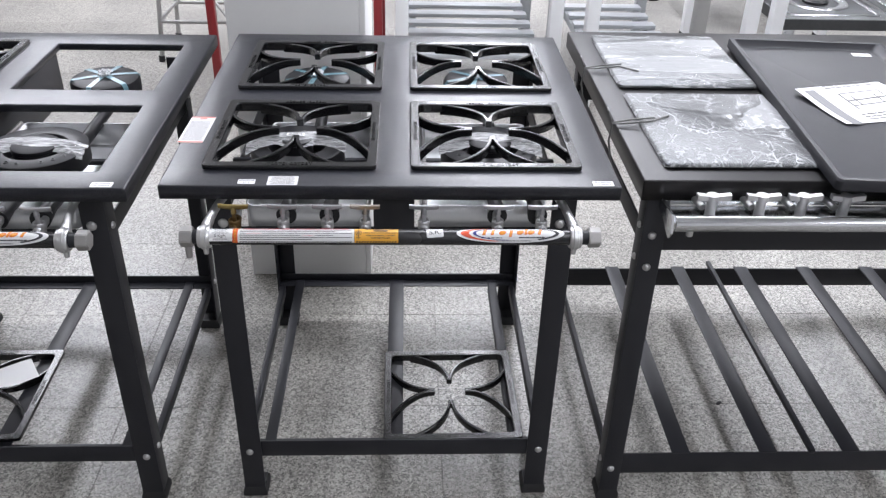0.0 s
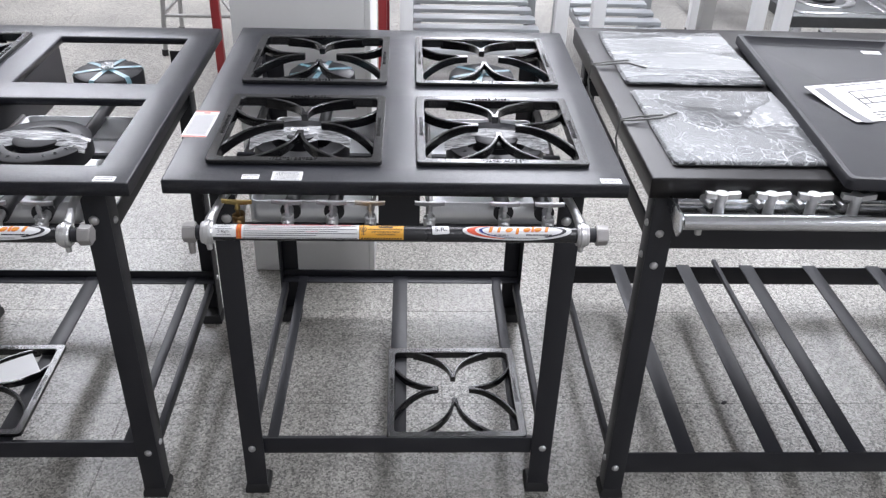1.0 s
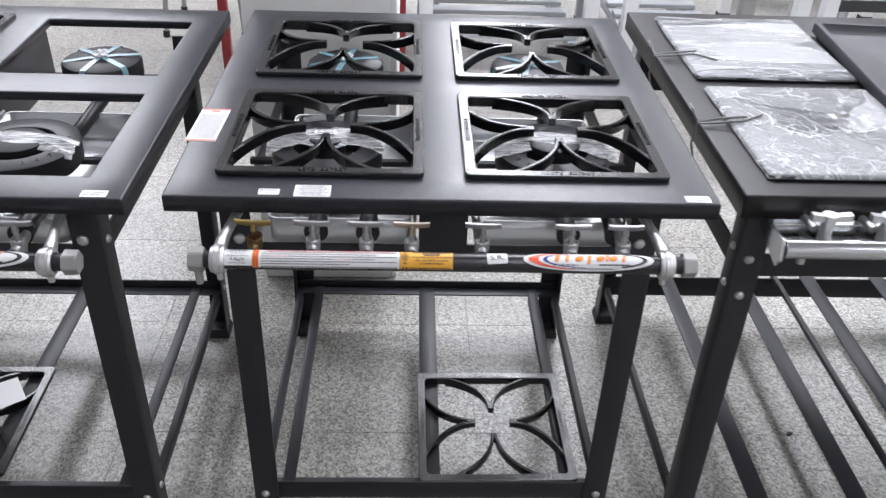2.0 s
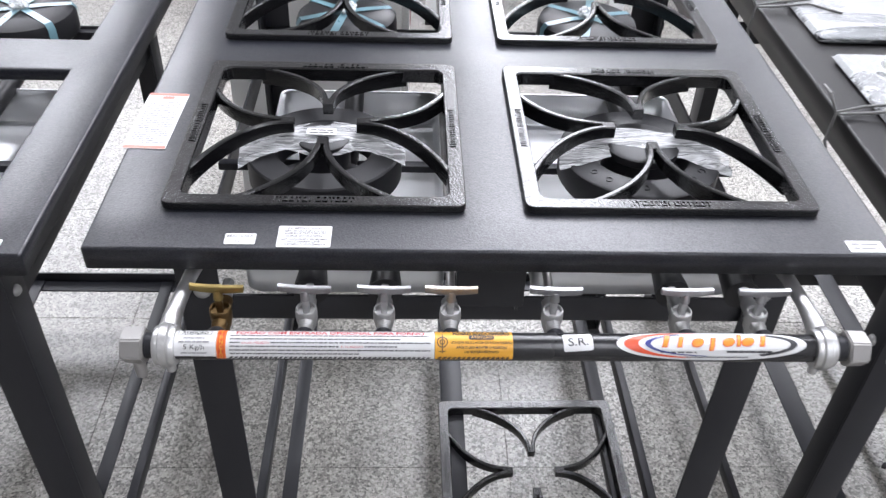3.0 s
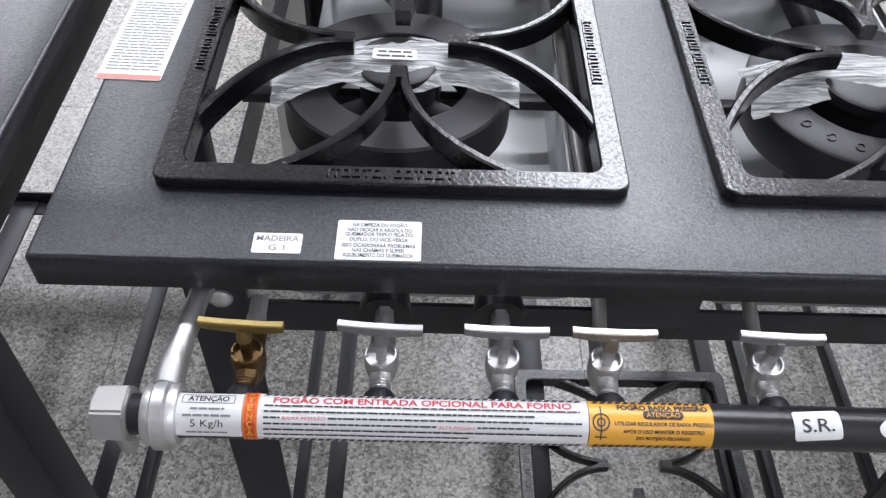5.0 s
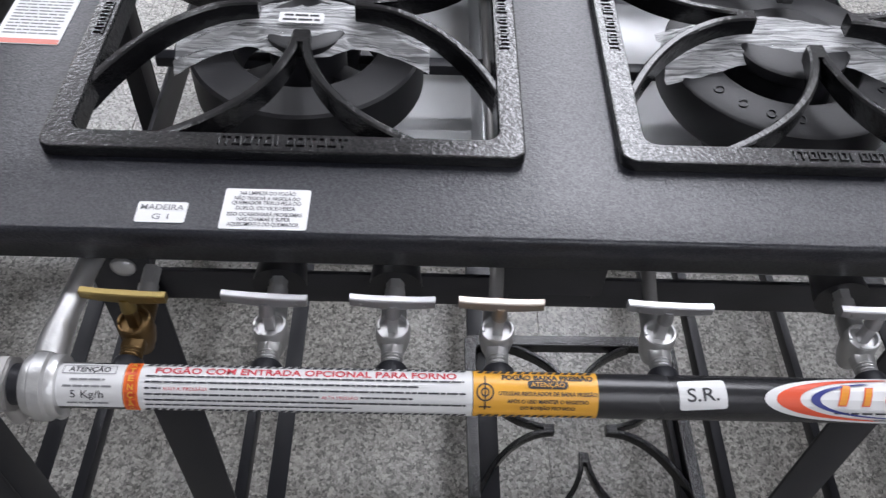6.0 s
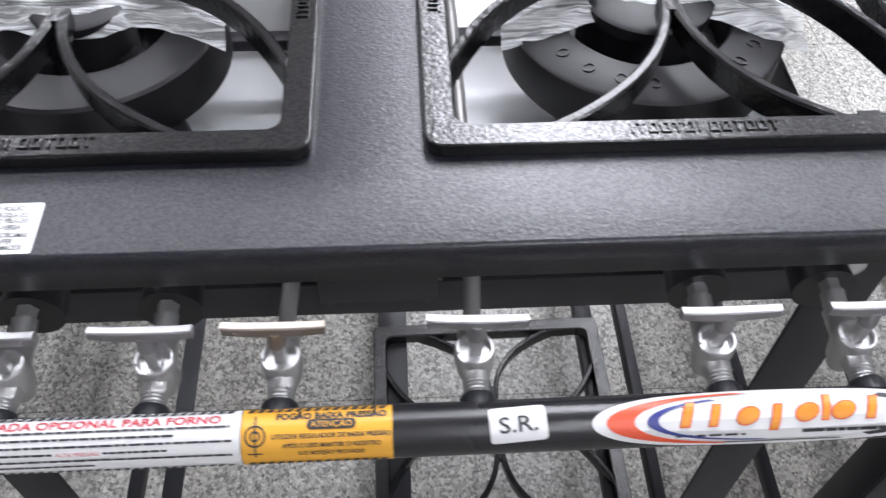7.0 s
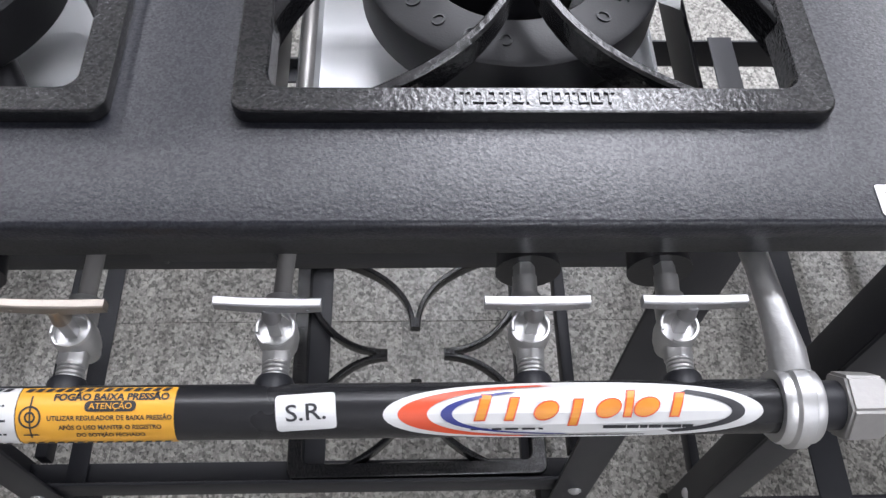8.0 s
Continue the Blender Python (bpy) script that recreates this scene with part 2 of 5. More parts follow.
# ---- mesh helpers ----
def box(bm, x0, x1, y0, y1, z0, z1, bev=0.0, seg=2):
    vs = [bm.verts.new(p) for p in ((x0, y0, z0), (x1, y0, z0), (x1, y1, z0), (x0, y1, z0), (x0, y0, z1), (x1, y0, z1), (x1, y1, z1), (x0, y1, z1))]
    fs = [bm.faces.new([vs[i] for i in f]) for f in ((3, 2, 1, 0), (4, 5, 6, 7), (0, 1, 5, 4), (1, 2, 6, 5), (2, 3, 7, 6), (3, 0, 4, 7))]
    if bev:
        es = list({e for f in fs for e in f.edges})
        bmesh.ops.bevel(bm, geom=es, offset=bev, segments=seg, affect="EDGES", profile=0.5)
    return bm


def rod(bm, a, b, r0, r1=None, seg=20, caps=True, turn=0.0):
    """A round or many-sided bar from a to b."""
    r1 = r0 if r1 is None else r1
    a, b = Vector(a), Vector(b)
    q = (b - a).to_track_quat("Z", "Y")
    rings = []
    for p, r in ((a, r0), (b, r1)):
        rings.append([bm.verts.new(p + q @ Vector((r * math.cos(turn + 2 * math.pi * k / seg), r * math.sin(turn + 2 * math.pi * k / seg), 0))) for k in range(seg)])
    for k in range(seg):
        bm.faces.new((rings[0][k], rings[0][(k + 1) % seg], rings[1][(k + 1) % seg], rings[1][k]))
    if caps:
        bm.faces.new(rings[0][::-1])
        bm.faces.new(rings[1])
    return bm


def lathe(bm, prof, m=None, seg=48, close=False):
    """Turn a profile of (radius, height) round z."""
    m = m or Matrix()
    rings = []
    for r, z in prof:
        if r < 1e-6:
            rings.append([bm.verts.new(m @ Vector((0, 0, z)))])
        else:
            rings.append([bm.verts.new(m @ Vector((r * math.cos(2 * math.pi * k / seg), r * math.sin(2 * math.pi * k / seg), z))) for k in range(seg)])
    pairs = list(zip(rings, rings[1:])) + ([(rings[-1], rings[0])] if close else [])
    for p, q in pairs:
        for k in range(seg):
            f = [p[k % len(p)], p[(k + 1) % len(p)], q[(k + 1) % len(q)], q[k % len(q)]]
            f = list(dict.fromkeys(f))
            if len(f) > 2:
                bm.faces.new(f)
    return bm


def rrect(w, h, r, n=5):
    pts = []
    for cx, cy, a0 in ((w / 2 - r, h / 2 - r, 0), (-w / 2 + r, h / 2 - r, 90), (-w / 2 + r, -h / 2 + r, 180), (w / 2 - r, -h / 2 + r, 270)):
        for k in range(n + 1):
            a = radians(a0 + 90 * k / n)
            pts.append((cx + r * math.cos(a), cy + r * math.sin(a)))
    return pts


def loops(bm, rows, close=False, cap_first=False, cap_last=False):
    """Skin a row of rings of equal length."""
    rings = [[bm.verts.new(p) for p in row] for row in rows]
    pairs = list(zip(rings, rings[1:])) + ([(rings[-1], rings[0])] if close else [])
    for p, q in pairs:
        for k in range(len(p)):
            bm.faces.new((p[k], p[(k + 1) % len(p)], q[(k + 1) % len(p)], q[k]))
    if cap_first:
        bm.faces.new(rings[0][::-1])
    if cap_last:
        bm.faces.new(rings[-1])
    return bm


def strip(bm, path, w, z0, z1, ch=0.0015):
    """A bar of width w between heights z0 and z1 along a plan path; path rows are x, y and, where given, lift and extra depth."""
    rows = []
    for i, p in enumerate(path):
        a, b = path[max(0, i - 1)], path[min(len(path) - 1, i + 1)]
        d = Vector((b[0] - a[0], b[1] - a[1], 0)).normalized()
        s = Vector((-d.y, d.x, 0))
        lift = p[2] if len(p) > 2 else 0.0
        c = Vector((p[0], p[1], lift))
        row = []
        low = z0 - (p[3] if len(p) > 3 else 0.0)
        for u, z in ((-w / 2 * 0.8, low), (w / 2 * 0.8, low), (w / 2, z0 + (z1 - z0) * 0.4), (w / 2, z1 - ch), (w / 2 - ch, z1), (-w / 2 + ch, z1), (-w / 2, z1 - ch), (-w / 2, z0 + (z1 - z0) * 0.4)):
            row.append(c + s * u + Vector((0, 0, z)))
        rows.append(row)
    return loops(bm, rows, cap_first=True, cap_last=True)


def tube(bm, path, r, seg=12):
    path = [Vector(p) for p in path]
    rows = []
    for i, p in enumerate(path):
        d = (path[min(len(path) - 1, i + 1)] - path[max(0, i - 1)]).normalized()
        q = d.to_track_quat("Z", "Y")
        rows.append([p + q @ Vector((r * math.cos(2 * math.pi * k / seg), r * math.sin(2 * math.pi * k / seg), 0)) for k in range(seg)])
    return loops(bm, rows, cap_first=True, cap_last=True)


def finish(bm, name, mat, smooth=True, angle=38):
    bmesh.ops.recalc_face_normals(bm, faces=bm.faces)
    me = bpy.data.meshes.new(name)
    if smooth:
        lim = radians(angle)
        for f in bm.faces:
            f.smooth = True
        for e in bm.edges:
            if len(e.link_faces) == 2 and e.calc_face_angle(0.0) > lim:
                e.smooth = False
    bm.to_mesh(me)
    bm.free()
    me.materials.append(mat)
    return me


def part(name, bm, mat, parent, label="", smooth=True):
    me = bm if isinstance(bm, bpy.types.Mesh) else finish(bm, name, mat, smooth)
    ob = new(name, me)
    ob.parent = parent
    return tagged(ob, label)


def thing(name, label, category, m=None, group="", kind=""):
    ob = new(name)
    ob.empty_display_size = 0.05
    ob.matrix_world = m or Matrix()
    return tagged(ob, label, category, group, kind)


def setting(name, bm, mat, label, category):
    ob = new(name, finish(bm, name, mat))
    return tagged(ob, label, category, kind="structure")


def writing(body, size, width=None, bold=0.0):
    """Flat letters in plan, centred at the origin, as a bmesh."""
    cu = bpy.data.curves.new("writing", "FONT")
    cu.body, cu.size, cu.align_x, cu.align_y, cu.offset, cu.resolution_u = body, size, "CENTER", "CENTER", bold, 3
    ob = bpy.data.objects.new("writing", cu)
    me = bpy.data.meshes.new_from_object(ob)
    bm = bmesh.new()
    bm.from_mesh(me)
    bpy.data.objects.remove(ob)
    bpy.data.meshes.remove(me)
    if bm.verts:
        xs, ys = [v.co.x for v in bm.verts], [v.co.y for v in bm.verts]
        k = width / (max(xs) - min(xs)) if width else 1.0
        cx, cy = (max(xs) + min(xs)) / 2, (max(ys) + min(ys)) / 2
        for v in bm.verts:
            v.co = ((v.co.x - cx) * k, v.co.y - cy, 0)
    return bm


def bars(bm, x0, x1, y, h, gaps, rng):
    """One line of unreadable print as word-long bars."""
    x = x0
    while x < x1 - h:
        w = min(rng.uniform(2.0, 6.5) * h, x1 - x)
        quad(bm, x, x + w, y - h / 2, y + h / 2)
        x += w + gaps * h
    return bm


def quad(bm, x0, x1, y0, y1, z=0.0, nx=1):
    for k in range(nx):
        a, b = x0 + (x1 - x0) * k / nx, x0 + (x1 - x0) * (k + 1) / nx
        bm.faces.new([bm.verts.new(p) for p in ((a, y0, z), (b, y0, z), (b, y1, z), (a, y1, z))])
    return bm


def card(w, h, r, th):
    """A thin sheet with rounded corners, in plan."""
    bm = bmesh.new()
    pts = rrect(w, h, r, 4)
    loops(bm, [[(x, y, 0) for x, y in pts], [(x, y, th) for x, y in pts]], cap_first=True, cap_last=True)
    return bm


def moved(bm, m):
    bm.transform(m)
    return bm


def wrap(bm, axis_y, axis_z, r, at_x, mid):
    """Bend a flat sheet (x along the pipe, y round it) onto a pipe along x; mid is the angle of its centre line, from +y up."""
    for v in bm.verts:
        a, rr = mid - v.co.y / r, r + v.co.z
        v.co = (at_x + v.co.x, axis_y + rr * math.cos(a), axis_z + rr * math.sin(a))
    bm.normal_update()
    return bm


def gridsheet(w, h, nx, ny, th):
    """A fine sheet to be bent."""
    bm = bmesh.new()
    g = [[bm.verts.new((-w / 2 + w * i / nx, -h / 2 + h * j / ny, th)) for j in range(ny + 1)] for i in range(nx + 1)]
    for i in range(nx):
        for j in range(ny):
            bm.faces.new((g[i][j], g[i + 1][j], g[i + 1][j + 1], g[i][j + 1]))
    return bm


# ---- the hall ----
X0, X1, Y0, Y1 = -6.0, 7.0, -5.0, 11.0
TILE, JOINT = 0.40, 0.0008
bm = box(bmesh.new(), X0 - 0.2, X1 + 0.2, Y0 - 0.2, Y1 + 0.2, -0.2, -0.0015)
floor = setting("floor", bm, TERRAZZO, "speckled grey granilite floor laid in square tiles", "floor")
setting("ceiling", box(bmesh.new(), X0 - 0.2, X1 + 0.2, Y0 - 0.2, Y1 + 0.2, CEIL, CEIL + 0.2), CEILPAINT, "plain white painted ceiling", "ceiling")
setting("wall_north", box(bmesh.new(), X0, X1, Y1, Y1 + 0.2, 0, CEIL), WALLPAINT, "plain light painted wall", "wall")
setting("wall_south", box(bmesh.new(), X0, X1, Y0 - 0.2, Y0, 0, CEIL), WALLPAINT, "plain light painted wall", "wall")
setting("wall_west", box(bmesh.new(), X0 - 0.2, X0, Y0, Y1, 0, CEIL), WALLPAINT, "plain light painted wall", "wall")
setting("wall_east", box(bmesh.new(), X1, X1 + 0.2, Y0, Y1, 0, CEIL), WALLPAINT, "plain light painted wall", "wall")
for lx, ly, wide, watts, turn in TUBES:
    fix = thing("ceiling_light", "long white ceiling batten with glowing tubes", "ceiling light", pose(lx, ly, CEIL, 0, 0, turn), "ceiling tube lights")
    part("housing", box(bmesh.new(), -1.85, 1.85, -wide / 2 - 0.03, wide / 2 + 0.03, -0.05, -0.002, 0.006), WHITEPAINT, fix)
    for s in (-wide / 3, wide / 3):
        part("tube", rod(bmesh.new(), (-1.8, s, -0.075), (1.8, s, -0.075), 0.014, seg=12), GLOW, fix, "glowing white tube")

T = 0.82  # worktop height


# ---- grates ----
G = 0.311


def finger_path(sx, n=14):
    """Half of a forked finger: from the frame's side, first along it, then in to the tip."""
    a, b, c = (0.092, -0.1430), (0.004, -0.105), (0.003, -0.036)
    out = []
    for k in range(n + 1):
        u = k / n
        w = ((1 - u) ** 2, 2 * u * (1 - u), u * u)
        out.append((sx * sum(p * q[0] for p, q in zip(w, (a, b, c))), sum(p * q[1] for p, q in zip(w, (a, b, c))), -0.0032 + 0.0092 * min(1.0, 1.25 * u), 0.0085 * (1 - u)))
    return out


def grate_meshes():
    bm = bmesh.new()
    def ring(size, z, r):
        return [(x, y, z) for x, y in rrect(size, size, r, 5)]
    loops(bm, [ring(G, 0.0, 0.010), ring(G, 0.0062, 0.010), ring(G - 0.0010, 0.0078, 0.0095), ring(G - 0.0028, 0.0084, 0.009), ring(G - 0.0325, 0.0083, 0.010),
               ring(G - 0.035, 0.0062, 0.010), ring(G - 0.037, -0.009, 0.010), ring(G - 0.028, -0.009, 0.012), ring(G - 0.026, 0.0, 0.012)], close=True)
    frame_me = finish(bm, "frame", IRON, angle=22)
    fingers = []
    for k in range(4):
        bm = bmesh.new()
        for sx in (-1, 1):
            strip(bm, finger_path(sx), 0.0068, -0.0050, 0.0088)
        strip(bm, [(0, -0.050, 0.0060), (0, -0.036, 0.0060)], 0.0104, -0.0050, 0.0088)
        bm.transform(pose(0, 0, 0, 0, 0, 90 * k))
        fingers.append(finish(bm, "finger", IRONBAR))
    letters = []
    for k in range(4):
        bm = bmesh.new()
        x, lo, hi = -0.043, -G / 2 + 0.0060, -G / 2 + 0.0136
        for j in range(14):
            if j == 7:
                x += 0.0036
                continue
            w = 0.0022 if j in (0, 6) else 0.0054
            if w < 0.003:
                box(bm, x + 0.0005, x + 0.0018, lo, hi, 0.0079, 0.0094)
            elif j % 3 == 1:
                box(bm, x, x + w, hi - 0.0012, hi, 0.0079, 0.0094)
                box(bm, x + w / 2 - 0.0007, x + w / 2 + 0.0007, lo, hi - 0.0012, 0.0079, 0.0094)
            else:
                box(bm, x, x + 0.0013, lo, hi, 0.0079, 0.0094)
                box(bm, x + w - 0.0013, x + w, lo, hi, 0.0079, 0.0094)
                for y in (lo, hi - 0.0012):
                    box(bm, x + 0.0013, x + w - 0.0013, y, y + 0.0012, 0.0079, 0.0094)
            x += w + 0.0013
        bm.transform(pose(0, 0, 0, 0, 0, 90 * k))
        letters.append(finish(bm, "raised_lettering", IRON, smooth=False))
    return frame_me, fingers, letters


GRATE = grate_meshes()


def grate(m, label, group="stove grates"):
    g = thing("stove_grate", label, "grate", m, group)
    fr = part("frame", GRATE[0], IRON, g)
    for me in GRATE[2]:
        part("raised_lettering", me, IRON, fr, "row of raised cast marks")
    for me in GRATE[1]:
        part("finger", me, IRONBAR, g)
    return g


# ---- burners ----
def film_band(parent, length, width, top, sag, seed, back=0.0):
    """Strips of clear film stretched over a burner and pulled down at both ends."""
    rng = random.Random(seed)
    bm = bmesh.new()
    nx, ny = 36, 8
    g = []
    for i in range(nx + 1):
        u = -1 + 2 * i / nx
        row = []
        for j in range(ny + 1):
            v = -1 + 2 * j / ny
            z = top - sag * max(0.0, abs(u) - 0.35) ** 1.5 - 0.010 * v * v + 0.0022 * math.sin(9 * v + 5 * u + seed) * (0.4 + abs(u)) + rng.uniform(-0.0006, 0.0006)
            row.append(bm.verts.new((u * length / 2, v * width / 2 * (1 + 0.10 * math.sin(3 * u + seed) + 0.38 * math.exp(-((u / 0.32) ** 4))) + 0.006 * u * math.sin(seed) + back - 0.03 * max(0.0, abs(u) - 0.4), z)))
        g.append(row)
    for i in range(nx):
        for j in range(ny):
            bm.faces.new((g[i][j], g[i + 1][j], g[i + 1][j + 1], g[i][j + 1]))
    return part("film_band", bm, FILM, parent, "crumpled clear plastic film band")


def triple_burner(m, label):
    """Wide open ring with a small capped core, on its arms."""
    b = thing("gas_burner", label, "burner", m, "gas burners")
    part("outer_ring", lathe(bmesh.new(), [(0.0565, -0.0015), (0.058, 0.0), (0.0885, 0.0), (0.0908, -0.0018), (0.0908, -0.036), (0.087, -0.040), (0.060, -0.040), (0.055, -0.034)], close=True, seg=72), RAWIRON, b)
    part("core", lathe(bmesh.new(), [(0, 0.015), (0.030, 0.015), (0.0325, 0.0135), (0.0325, 0.007), (0.0300, 0.0055), (0.0300, -0.040), (0.0, -0.040)], seg=56), RAWIRON, b)
    for a in (90, 210, 330):
        bm = box(bmesh.new(), 0.025, 0.062, -0.009, 0.009, -0.036, -0.018, 0.002)
        part("arm", moved(bm, pose(0, 0, 0, 0, 0, a)), RAWIRON, b)
    part("base", box(bmesh.new(), -0.020, 0.020, -0.120, 0.060, -0.058, -0.040, 0.004), RAWIRON, b)
    for x in (0.0, 0.076):
        bm = tube(bmesh.new(), [(x * 0.6, -0.045, -0.050), (x, -0.10, -0.046), (x, -0.166, -0.043)], 0.013)
        rod(bm, (x, -0.165, -0.043), (x, -0.2075, -0.043), 0.0135, 0.0180, seg=20)
        part("mixing_tube", bm, RAWIRON, b, "black flared mixing tube")
    film_band(b, 0.190, 0.050, 0.0180, 0.024, 1, 0.004)
    bm = card(0.034, 0.012, 0.002, 0.0006)
    st = part("sticker", moved(bm, pose(-0.002, -0.002, 0.0202, 4, 0, -1)), PAPER, b, "small white printed sticker")
    bm = bmesh.new()
    rng = random.Random(3)
    bars(bm, -0.013, 0.013, 0.0025, 0.0022, 0.6, rng)
    bars(bm, -0.014, 0.014, -0.0025, 0.0022, 0.6, rng)
    part("print", moved(bm, pose(-0.002, -0.002, 0.0210, 4, 0, -1)), INK, st, smooth=False)
    return b


def double_burner(m, label, rise=0.014):
    """Broad cast ring with an inner step."""
    b = thing("gas_burner", label, "burner", m, "gas burners")
    part("outer_ring", lathe(bmesh.new(), [(0.0585, -0.0015), (0.060, 0.0), (0.0925, 0.0), (0.0950, -0.0018), (0.0950, -0.033), (0.090, -0.040), (0.062, -0.040), (0.057, -0.036)], close=True, seg=72), RAWIRON, b)
    part("core", lathe(bmesh.new(), [(0, rise), (0.041, rise), (0.0445, rise - 0.002), (0.0445, rise - 0.010), (0.042, rise - 0.012), (0.042, -0.045), (0.0, -0.045)], seg=56), RAWIRON, b)
    part("bed", lathe(bmesh.new(), [(0.0435, -0.026), (0.0560, -0.026), (0.0560, -0.040), (0.0435, -0.040)], close=True, seg=48), RAWIRON, b)
    # raised marks round the ring: open and closed rounded shapes
    for k in range(14):
        if k == 7:
            continue
        marks = bmesh.new()
        a = radians(168 + 16 * k)
        seen = range(18) if k % 2 else range(3, 18)
        mid = Matrix.Translation((0.0765 * math.cos(a), 0.0765 * math.sin(a), 0.0)) @ Matrix.Rotation(a - math.pi / 2, 4, "Z")
        for q in seen:
            t0, t1 = 2 * math.pi * q / 18, 2 * math.pi * (q + 1) / 18
            ring = [mid @ Vector((rx * math.cos(t), ry * math.sin(t), z)) for t in (t0, t1) for rx, ry in ((0.0038, 0.0048), (0.0026, 0.0036)) for z in (-0.0004, 0.0011)]
            v = [marks.verts.new(p) for p in ring]
            for f in ((1, 3, 7, 5), (0, 1, 5, 4), (2, 3, 7, 6)):
                marks.faces.new([v[i] for i in f])
        part("raised_mark", marks, RAWIRON, b, smooth=False)
    part("base", box(bmesh.new(), -0.06, 0.06, -0.075, 0.07, -0.060, -0.047, 0.004), RAWIRON, b)
    for x in (0.0, 0.0725):
        bm = tube(bmesh.new(), [(x * 0.6, -0.045, -0.054), (x, -0.10, -0.048), (x, -0.164, -0.043)], 0.013)
        rod(bm, (x, -0.163, -0.043), (x, -0.2060, -0.043), 0.0135, 0.0180, seg=20)
        part("mixing_tube", bm, RAWIRON, b, "black flared mixing tube")
    film_band(b, 0.200, 0.056, rise + 0.0035, rise * 1.65, 4, 0.006)
    return b


def capped_burner(m, label):
    """Small domed burner with crossed tape."""
    b = thing("gas_burner", label, "burner", m, "gas burners")
    part("outer_ring", lathe(bmesh.new(), [(0.0, 0.0), (0.064, 0.0), (0.074, -0.004), (0.077, -0.012), (0.077, -0.036), (0.070, -0.042), (0, -0.042)], seg=56), RAWIRON, b)
    part("base", box(bmesh.new(), -0.05, 0.05, -0.06, 0.06, -0.056, -0.042, 0.004), RAWIRON, b)
    part("mixing_tube", tube(bmesh.new(), [(0.02, -0.04, -0.050), (0.02, -0.2, -0.052), (0.02, -0.42, -0.052)], 0.013), RAWIRON, b)
    for a in (20, 78, 140):
        bm = bmesh.new()
        prof = [(-0.0785, -0.030), (-0.0782, -0.009), (-0.072, -0.001), (-0.03, 0.0016), (0.03, 0.0016), (0.072, -0.001), (0.0782, -0.009), (0.0785, -0.030)]
        vs = [[bm.verts.new((x, s, z + 0.0006)) for s in (-0.006, 0.006)] for x, z in prof]
        for p, q in zip(vs, vs[1:]):
            bm.faces.new((p[0], q[0], q[1], p[1]))
        part("tape", moved(bm, pose(0, 0, 0, 0, 0, a)), BLUETAPE, b, "pale blue packing tape strip")
    bm = bmesh.new()
    bmesh.ops.create_icosphere(bm, subdivisions=3, radius=0.014)
    for v in bm.verts:
        v.co *= 1 + 0.5 * noise.noise(v.co * 160)
        v.co.z = v.co.z * 0.6 + 0.008
    part("film_knot", bm, FILM, b, "knotted clear plastic film")
    return b


